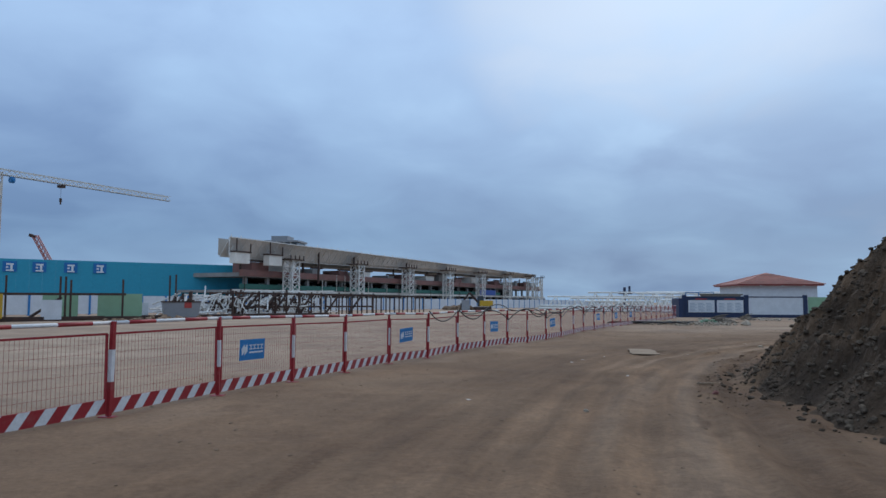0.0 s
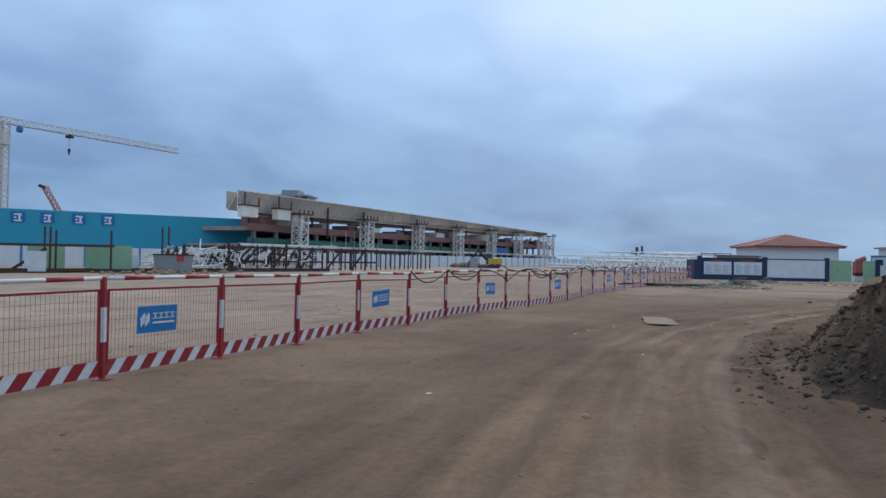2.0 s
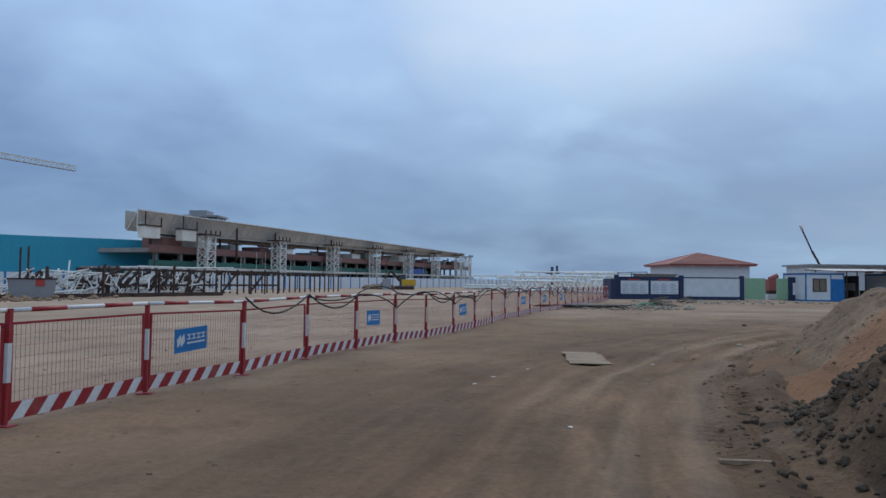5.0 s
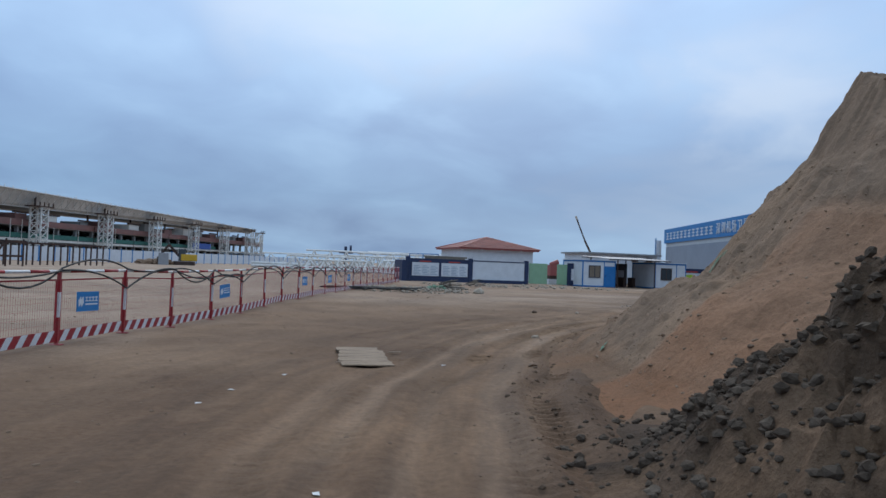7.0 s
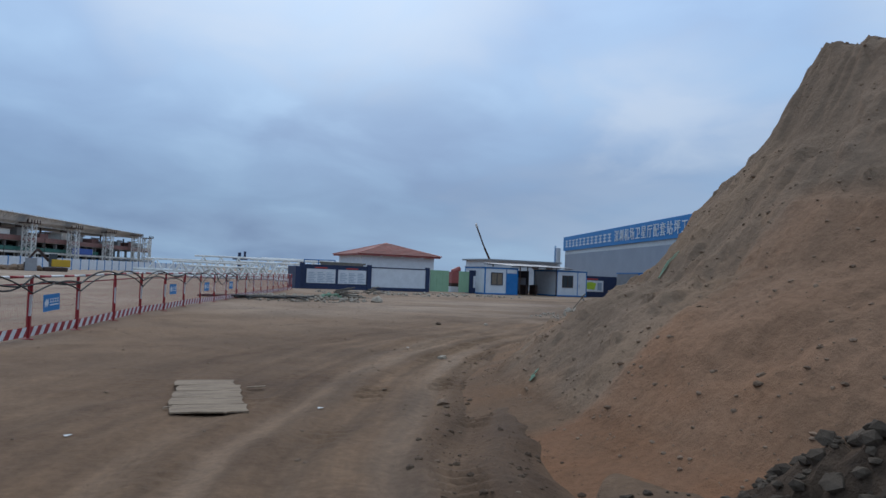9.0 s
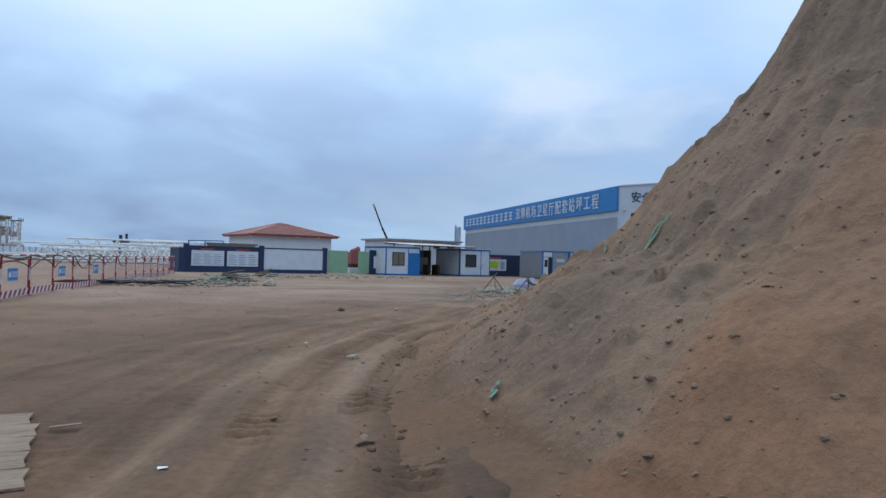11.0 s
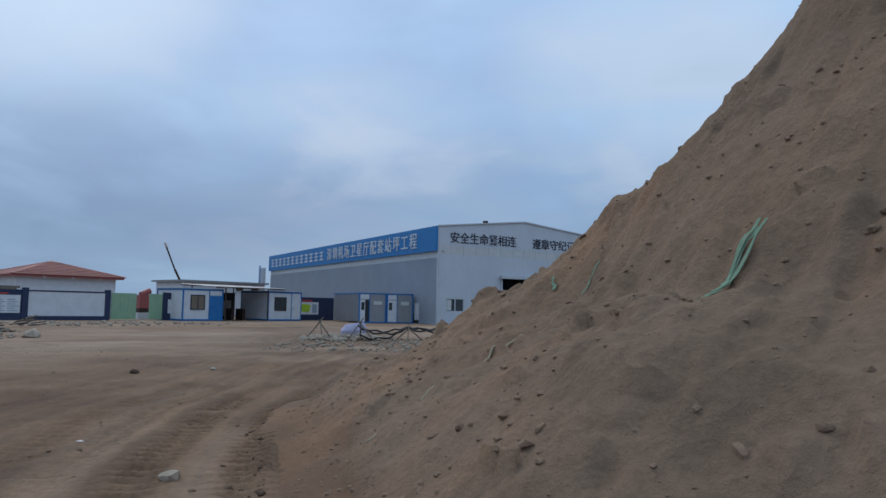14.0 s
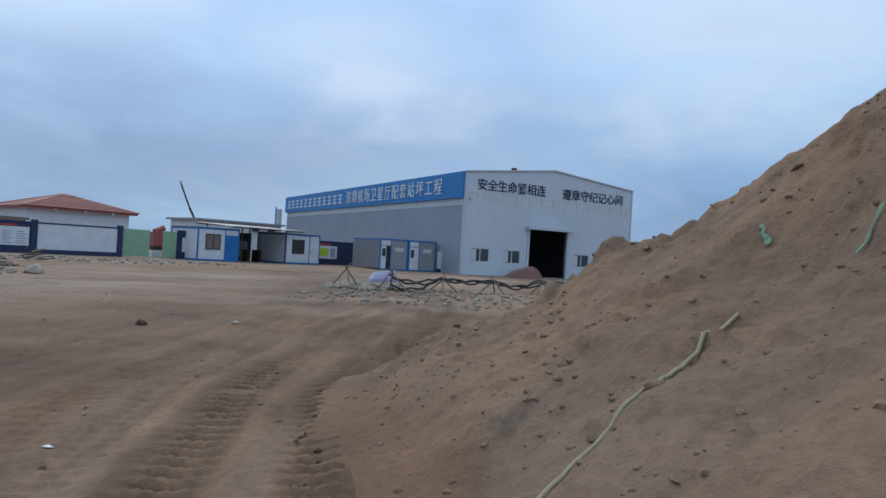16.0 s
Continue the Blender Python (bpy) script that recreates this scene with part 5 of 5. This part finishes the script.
# no holes: solid pale panels paint in the daylight showing through the floors
for i in range(24):
    x = A + 20 + i * 11.2
    part("window_void", Shape().box(x, DEEP - 6.3, 6.4, x + 3.4, DEEP - 6.02, 8.3), M_STRIP, term, "pale panel coloured as daylight through the back")
brng = random.Random(19)
for i in range(16):
    x = A + 14 + i * 18 + brng.uniform(-3, 3)
    wide, tall = brng.uniform(4, 10), brng.uniform(2.0, 5.2)
    part("scaffold_block", Shape().box(x, 4, 10.62, x + wide, 12, 10.62 + tall), (M_FORMWORK, M_FRAME, M_CONCRETE)[i % 3], term)
    part("deck_edge", Shape().box(x - 1, 3.4, 10.7 + tall, x + wide + 1, 4.4, 11.3 + tall), M_STEEL, term)
for i in range(34):
    x = A + 10 + i * 8.4 + brng.uniform(-2, 2)
    part("prop", Shape().beam((x, 2.3, 0), (x, 2.3, brng.choice((4.2, 5.4, 9.4, 11.4))), 0.16), M_FRAME if i % 4 else M_STEEL, term)
for i, x in enumerate((20, 44, 88, 130, 172, 214)):
    part("dark_mast", Shape().beam((x, 1.5, 8), (x, 1.5, 20.5), 0.5), M_STEEL, term)
part("annex_steps", Shape().box(B + 2, 3, 0, B + 30, 20, 3.9).box(B + 4, 5, 11.6, B + 14, 12, 14.5), M_CONCRETE, term)
part("annex_frame", Shape().beam((B + 16, 3, 10), (B + 20, 3, 17), 1.2).beam((B + 22, 3, 5), (B + 22, 3, 14), 0.8), M_FRAME, term)


def support_tower(x, high):
    t = thing("support_tower", "pale lattice support tower carrying the roof frame", "scaffold tower", TERM @ pose(x, -1.5, 0), "roof support towers")
    s, w = Shape(), 1.9
    for a, b in ((-w, -w), (w, -w), (-w, w), (w, w)):
        s.beam((a, b, 0), (a, b, high), 0.42)
    k = 6
    for i in range(k):
        z0, z1 = high * i / k, high * (i + 1) / k
        for a, b in (((-w, -w), (w, -w)), ((-w, w), (w, w)), ((-w, -w), (-w, w)), ((w, -w), (w, w))):
            s.beam((*a, z0), (*b, z1), 0.24).beam((*a, z1), (*b, z1), 0.24)
    part("lattice", s, M_PIPE, t)
    c = Shape().box(-4, -2.6, high, 4, 2.6, high + 0.35)
    for q in (-3.6, -1.2, 1.2, 3.6):
        c.beam((q, -2.5, high), (q, -2.5, high + 1.6), 0.3)
    part("platform", c, M_STEEL, t, "dark work platform with guard posts")


for i in range(7):
    support_tower(i * 251.5 / 6, 15.4 + i * 0.42)
support_tower(270, 17.6)
for x in (-25, -9):
    t = thing("hanging_platform", "dark work platform with sheeting under the roof end", "scaffold", TERM @ pose(x, 0, 0), "work platforms")
    part("deck", Shape().box(-3, -2, 16.6, 4, 1.0, 17.0).beam((-2.8, -1.9, 17), (-2.8, -1.9, 20.8), 0.3).beam((3.6, -1.9, 17), (3.6, -1.9, 19.5), 0.3), M_STEEL, t)
    part("sheeting", Shape().box(-2.8, -1.6, 13.2, 3.6, 0.9, 16.59), M_FRAME, t)
ctl = thing("control_tower", "dark glazed control tower cabin far behind the roof", "tower", pose(-120, 392, 0))
part("shaft", Shape().box(-5, -5, 0, 5, 5, 30), M_CONCRETE, ctl)
part("cabin", Shape().box(-8, -8, 30, 9, 8, 33.5), M_GLASS, ctl)
part("roof", Shape().box(-9, -9, 33.5, 10, 9, 34.4).box(-6, -6, 34.4, 3, 6, 37), M_CONTAINER, ctl)

# ---- white hoarding with blue posts before the terminal ----
hoard = thing("site_hoarding", "white sheet hoarding with blue posts before the terminal", "hoarding", kind="structure")
p0, d0 = Vector((-52.0, 50.0, 0)), Vector((0.413, 0.911, 0))
board = Shape().box(0, -0.04, 0.1, 3.0, 0.04, 2.0).data("panel", M_PANEL)
bar = Shape().box(-0.1, -0.1, 0, 0.1, 0.1, 2.1).data("post", M_BLUE_SIGN)
turn = Matrix.Rotation(math.atan2(d0.y, d0.x), 4, "Z")
for i in range(64):
    q = p0 + d0 * (3.2 * i)
    o = part("panel", board, None, hoard)
    o.matrix_basis = Matrix.Translation(q) @ turn
    o = part("post", bar, None, hoard)
    o.matrix_basis = Matrix.Translation(q - d0 * 0.1) @ turn

# ---- teal screen wall ----
teal = thing("teal_screen", "tall teal sheet screen wall with blue sign boards", "screen wall", kind="structure")
a, b = Vector((-200.0, 166, 0)), Vector((-86.5, 243, 0))
d = (b - a).normalized()
ob = Matrix.Translation(a) @ Matrix.Rotation(math.atan2(d.y, d.x), 4, "Z")
teal.matrix_world = ob
n = (b - a).length
for i in range(40):
    part("sheet", Shape().box(n * i / 40, -0.15, 2.2, n * (i + 1) / 40 - 0.015, 0.15, 13.5 + 0.5 * (1 - i / 40)), M_TEAL, teal)
part("plinth", Shape().box(0, -0.3, 0, n, 0.3, 2.2), M_PANEL, teal)
for i, x in enumerate((57.5, 65.0, 72.7, 81.1, 89.2)):
    s = part("sign_board", Shape().box(x, -0.4, 9.9, x + 3.7, -0.16, 13.0), M_BLUE, teal, "blue sign board with a white mark")
    part("mark", Shape().box(x + 0.9, -0.5, 11.9, x + 2.9, -0.41, 12.4).box(x + 0.9, -0.5, 10.1, x + 2.9, -0.41, 10.5).box(x + 2.0, -0.5, 10.5, x + 2.6, -0.41, 11.9).box(x + 0.9, -0.5, 11.0, x + 1.5, -0.41, 11.5), M_TEXT_WHITE, s)

# ---- cranes ----


def truss(s, p, q, w, bays, thick):
    """A square lattice boom from p to q."""
    p, q = Vector(p), Vector(q)
    d = (q - p).normalized()
    e = d.cross(Vector((0, 0, 1)))
    e = (e.normalized() if e.length > 0.1 else Vector((1, 0, 0))) * w / 2
    u = e.cross(d).normalized() * w / 2
    c = [e + u, e - u, -e - u, -e + u]
    for k in c:
        s.beam(p + k, q + k, thick)
    for i in range(bays):
        x, y = p + (q - p) * i / bays, p + (q - p) * (i + 1) / bays
        for k in range(4):
            s.beam(x + c[k], y + c[(k + 1) % 4], thick * 0.7)


crane = thing("tower_crane", "pale tower crane with a long lattice jib", "crane")
foot_c, tip_c = Vector((-181, 244, 0)), Vector((-147, 308, 46.4))
s = Shape()
truss(s, foot_c, foot_c + Vector((0, 0, 47.7)), 3.0, 24, 0.4)
part("mast", s, M_CRANE, crane)
s = Shape()
root = foot_c + Vector((0, 0, 47.9))
jd = (tip_c - root).normalized()
truss(s, root, tip_c, 1.9, 40, 0.26)
part("jib", s, M_PIPE, crane)
part("jib_chord", Shape().beam(root - Vector((0, 0, 1.3)), tip_c - Vector((0, 0, 1.1)), 0.22, 0.16), M_STEEL, crane)
s = Shape()
truss(s, root - jd * 16, root, 1.8, 8, 0.3)
part("counter_jib", s, M_CRANE, crane)
part("counterweight", Shape().box(root.x - 10, root.y - 17, 45.5, root.x - 6, root.y - 12.5, 49), M_CONCRETE, crane)
part("operator_cabin", Shape().box(root.x - 1.5, root.y - 2.5, 39, root.x + 2, root.y + 1, 43.5), M_CRANE, crane)
part("slewing_drum", Shape().beam(root + jd * 5 - Vector((0, 0, 2.4)), root + jd * 6.4 - Vector((0, 0, 2.4)), 2.4, n=10), M_BLUE_SIGN, crane)
hk = root + jd * 24
part("trolley", Shape().box(hk.x - 1, hk.y - 1, 44.9, hk.x + 1.2, hk.y + 1, 45.9), M_STEEL, crane)
part("hook_block", Shape().beam((hk.x, hk.y, 39.4), (hk.x, hk.y, 40.8), 0.7).beam((hk.x, hk.y, 38.4), (hk.x, hk.y, 39.4), 0.4), M_STEEL, crane)
part("hoist_rope", Shape().beam((hk.x, hk.y, 40.8), (hk.x, hk.y, 44.9), 0.08), M_STEEL, crane)
red_crane = thing("crawler_crane", "faded red lattice crane boom rising behind the screen", "crane")
s = Shape()
truss(s, (-178, 287, 2), (-193.0, 285, 28), 1.7, 16, 0.34)
part("boom", s, M_FADED, red_crane)
part("boom_head", Shape().beam((-193, 285, 27.6), (-195.5, 285, 28.6), 1.2), M_STEEL, red_crane)
mob = thing("mobile_crane", "dark telescopic crane boom behind the low office", "crane")
part("boom", Shape().beam((121, 224, 1), (116.2, 226, 11.5), 0.6).beam((116.2, 226, 11.5), (113.6, 227, 18.4), 0.42), M_STEEL, mob)
part("carrier", Shape().box(117, 222, 0.02, 127, 226, 2.2), M_YELLOW, mob)
part("boom_head", Shape().beam((113.9, 227, 17.8), (113.2, 227, 19.4), 0.5), M_CRANE, mob)
hoist = thing("loader_crane", "blue grey machine standing far beyond the pipe trusses", "crane", pose(40.7, 245, 0))
part("mast", Shape().beam((0, 0, 0), (0, 0, 6.4), 0.8).beam((-2, 0, 4.6), (2.4, 0, 4.6), 0.9).beam((1.6, 0, 4.6), (1.6, 0, 6.8), 0.6), M_NAVY, hoist)

# ---- white pipe trusses lying beyond the fence ----


def pipe_truss(name, label, m, length, w, h, bays, thick, mat=M_PIPE, group="pipe trusses"):
    t = thing(name, label, "steel truss", m, group)
    for y, z in ((-w / 2, 0.15), (w / 2, 0.15), (0, h)):
        part("chord", Shape().beam((0, y, z), (length, y, z), thick, n=6), mat, t)
    for i in range(bays):
        x, xm, x2 = length * i / bays, length * (i + 0.5) / bays, length * (i + 1) / bays
        for y in (-w / 2, w / 2):
            part("brace", Shape().beam((x, y, 0.15), (xm, 0, h), thick * 0.7, n=5), mat, t)
            part("brace", Shape().beam((xm, 0, h), (x2, y, 0.15), thick * 0.7, n=5), mat, t)
    return t


for i, (x, y, a, l, h) in enumerate(((10, 148, -6, 16, 2.6), (17, 139, 3, 17, 3.3), (24, 128, -8, 15, 3.0), (13, 130, 4, 13, 2.2), (28, 140, 5, 16, 3.4), (21, 118, -4, 14, 2.4), (14, 116, 10, 11, 1.6), (24, 108, -12, 9, 1.8))):
    pipe_truss("pipe_truss", "white primed pipe truss lying on the ground", pose(x, y, 0, 0, 0, a), l, 2.2, h, 5 + i % 3, 0.3)
stack = thing("pipe_stack", "white pipes stacked on the ground", "pipes")
for y, z in ((144, 0.3), (145, 0.3), (144.5, 0.75)):
    part("pipe", Shape().beam((8, y, z), (30, y - 2, z), 0.5, n=8), M_PIPE, stack)

# ---- steel yard on the far side of the fence ----


def steel_frame(label, m, posts, high, beams):
    t = thing("scaffold_trestle", label, "steel frame", m, "dark steel frames")
    for x in posts:
        part("post", Shape().beam((x, 0, 0), (x, 0, high + 0.15 * math.sin(x * 5)), 0.12), M_STEEL, t)
    for x0, z0, x1, z1 in beams:
        part("beam", Shape().beam((x0, 0, z0), (x1, 0, z1), 0.18), M_STEEL, t)
    return t


ang = 62
steel_frame("rusty steel frame with leaning braces in the yard", pose(-33, 48, 0, 0, 0, 45), (0.5, 3.9, 4.25, 4.6, 8.2), 3.1, ((-2, 1.9, 8.4, 1.95), (4.0, 1.7, 1.9, 0.2), (-3, 0.25, 11, 0.2)))
steel_frame("dark steel posts bound together in the yard", pose(-26.5, 60, 0, 0, 0, 40), (0, 0.5), 3.6, ((-0.3, 0.3, 1.2, 0.3),))
r3 = random.Random(31)
for i in range(6):
    x, y = -25.5 + i * 1.9, 66 + i * 3.2
    steel_frame("dark scaffold trestle standing in the steel yard", pose(x, y, 0, 0, 0, 50 + r3.uniform(-20, 20)), (0, 1.6, 3.0), 2.3, ((0, 2.2, 3.2, 2.2), (0, 0.9, 3.0, 0.9), (0, 0.1, 1.6, 2.2)))
for i, (x, y, a, l, h) in enumerate(((-26.5, 62.5, 48, 6, 1.9), (-23.8, 70, 62, 6, 2.3), (-25, 74, 55, 6, 1.4), (-22, 78, 58, 7, 2.4))):
    pipe_truss("pipe_truss", "white and rusty pipe truss dumped in the yard", pose(x, y, 0.12, 5 - 4 * (i % 3), 2 - 3 * (i % 2), a), l, 1.6, h, 3 + i % 2, 0.13)
for k in range(4):
    t = thing("steel_scrap", "tangled heap of white pipes and rusty steel", "steel scrap", pose(-25.8 + 1.5 * k, 62.5 + 5.0 * k, 0), "steel scrap heaps")
    for i in range(46):
        x, y, z = r3.uniform(-1.6, 1.6), r3.uniform(-2.8, 2.8), r3.uniform(0.1, 1.9)
        a, e, l = r3.uniform(0.3, 1.9), r3.uniform(-0.5, 1.1), r3.uniform(0.8, 2.6)
        d = Vector((math.cos(a) * math.cos(e), math.sin(a) * math.cos(e), math.sin(e))) * l / 2
        c = Vector((x, y, max(z, abs(d.z) + 0.08)))
        part("pipe" if i % 3 else "steel_bar", Shape().beam(c - d, c + d, 0.13 if i % 3 else 0.17, n=6 if i % 3 else 4), M_PIPE if i % 3 else M_STEEL, t)
    for i in range(5):
        x, y = r3.uniform(-1.8, 1.8), r3.uniform(-2.8, 2.8)
        part("upright", Shape().beam((x, y, 0), (x + r3.uniform(-0.1, 0.1), y, r3.uniform(1.6, 2.7)), 0.17), M_STEEL, t)
# trestle table of beams before the hoarding
for i in range(9):
    x, y = -21.5 + i * 1.35, 80 + i * 2.5
    steel_frame("row of dark trestle posts carrying long beams", pose(x, y, 0, 0, 0, 61), (0, 1.0, 2.0), 2.2, ((-0.4, 2.15, 2.6, 2.15),))
cabinet = thing("yellow_cabinet", "yellow power cabinet with pale marks in the yard", "cabinet", pose(-32.6, 46.3, 0, 0, 0, 40))
part("body", Shape().box(-1.2, -0.4, 0.25, 1.0, 0.4, 1.9), M_YELLOW, cabinet, bevel=0.02)
part("label_bars", Shape().box(-0.6, -0.42, 1.2, -0.3, -0.402, 1.5).box(-0.1, -0.42, 1.2, 0.2, -0.402, 1.5), M_TEXT_WHITE, cabinet)
part("feet", Shape().box(-1.1, -0.3, 0, -0.9, 0.3, 0.25).box(0.7, -0.3, 0, 0.9, 0.3, 0.25), M_STEEL, cabinet)
for x, y, m, w, h, nm in ((-30.8, 49.5, M_PANEL, 1.3, 1.5, "leaning_sheet"), (-29.0, 53.5, M_GREEN, 3.2, 2.0, "leaning_sheet"), (-32.4, 52.0, M_GREEN, 2.4, 1.9, "leaning_sheet")):
    t = thing(nm, "pale sheet panel leaning in the steel yard", "panel", pose(x, y, 0, 0, 0, 42), "leaning panels")
    part("sheet", Shape().box(0, -0.03, 0.12, w, 0.03, h), m, t)
    part("edge_frame", Shape().box(0, -0.05, 0, w, 0.05, 0.115), M_STEEL, t)
tankb = thing("grey_bin", "grey steel bin with a small red label", "bin", pose(-24.8, 58.5, 0, 0, 0, 30))
part("body", Shape().quad_ring([[(-1.3, -0.7, 0.1), (1.3, -0.7, 0.1), (1.3, 0.7, 0.1), (-1.3, 0.7, 0.1)], [(-1.45, -0.85, 1.35), (1.45, -0.85, 1.35), (1.45, 0.85, 1.35), (-1.45, 0.85, 1.35)]]), M_CONTAINER, tankb)
part("rim", Shape().box(-1.5, -0.9, 1.35, 1.5, -0.8, 1.45).box(-1.5, 0.8, 1.35, 1.5, 0.9, 1.45), M_STEEL, tankb)
part("label_plate", Shape().box(0.2, -0.86, 0.9, 0.75, -0.83, 1.35), M_PRINT_RED, tankb)
for x, y in ((-27.5, 57.2), (-28.5, 56)):
    t = thing("switch_box", "white switch box on a post in the yard", "switch box", pose(x, y, 0, 0, 0, 35), "switch boxes")
    part("box", Shape().box(-0.5, -0.3, 0.3, 0.5, 0.3, 1.3), M_PANEL, t)
    part("stand", Shape().box(-0.4, -0.25, 0, 0.4, 0.25, 0.3), M_STEEL, t)
for i in range(5):
    single("steel_beam", Shape().beam((0, 0, 0.15), (9, 0, 0.15), 0.3), M_STEEL, "rusty steel beam lying in the yard", "steel beam", pose(-34 + i * 3.2, 44.5 + i * 5.5, 0.02, 0, 0, 58 + 4 * (i % 2)), "beams on the ground")
rubble("earth and broken concrete under the steel yard", -25.5, 60, 4.5, 9.0, 260, 0.35, M_LUMP, 15)
rubble("pile of brown earth before the hoarding", -6.5, 132, 3, 1.5, 90, 0.9, M_LUMP, 16)

# ---- excavator ----
ex = thing("excavator", "small yellow excavator with its dark arm folded", "excavator", pose(-2.5, 131, 0, 0, 0, 10))
part("tracks", Shape().box(-1.5, -1.1, 0, 1.5, -0.6, 0.6).box(-1.5, 0.6, 0, 1.5, 1.1, 0.6), M_STEEL, ex, bevel=0.1)
part("house", Shape().box(-0.6, -0.9, 0.65, 1.8, 0.9, 1.7), M_YELLOW, ex, bevel=0.08)
part("cab", Shape().box(-0.9, -0.8, 0.65, 0.1, 0.1, 2.5), M_GLASS, ex, bevel=0.06)
part("boom", Shape().beam((-0.6, 0.2, 1.2), (-2.3, 0.2, 3.1), 0.35).beam((-2.3, 0.2, 3.1), (-3.6, 0.2, 1.3), 0.28), M_STEEL, ex)
part("bucket", Shape().box(-3.9, -0.3, 0.5, -3.2, 0.7, 1.2), M_STEEL, ex)
machine = single("grey_box", Shape().box(-0.7, -0.6, 0, 0.7, 0.6, 1.8), M_CONTAINER, "grey box standing beside the excavator", "box", pose(-5.4, 129.5, 0))
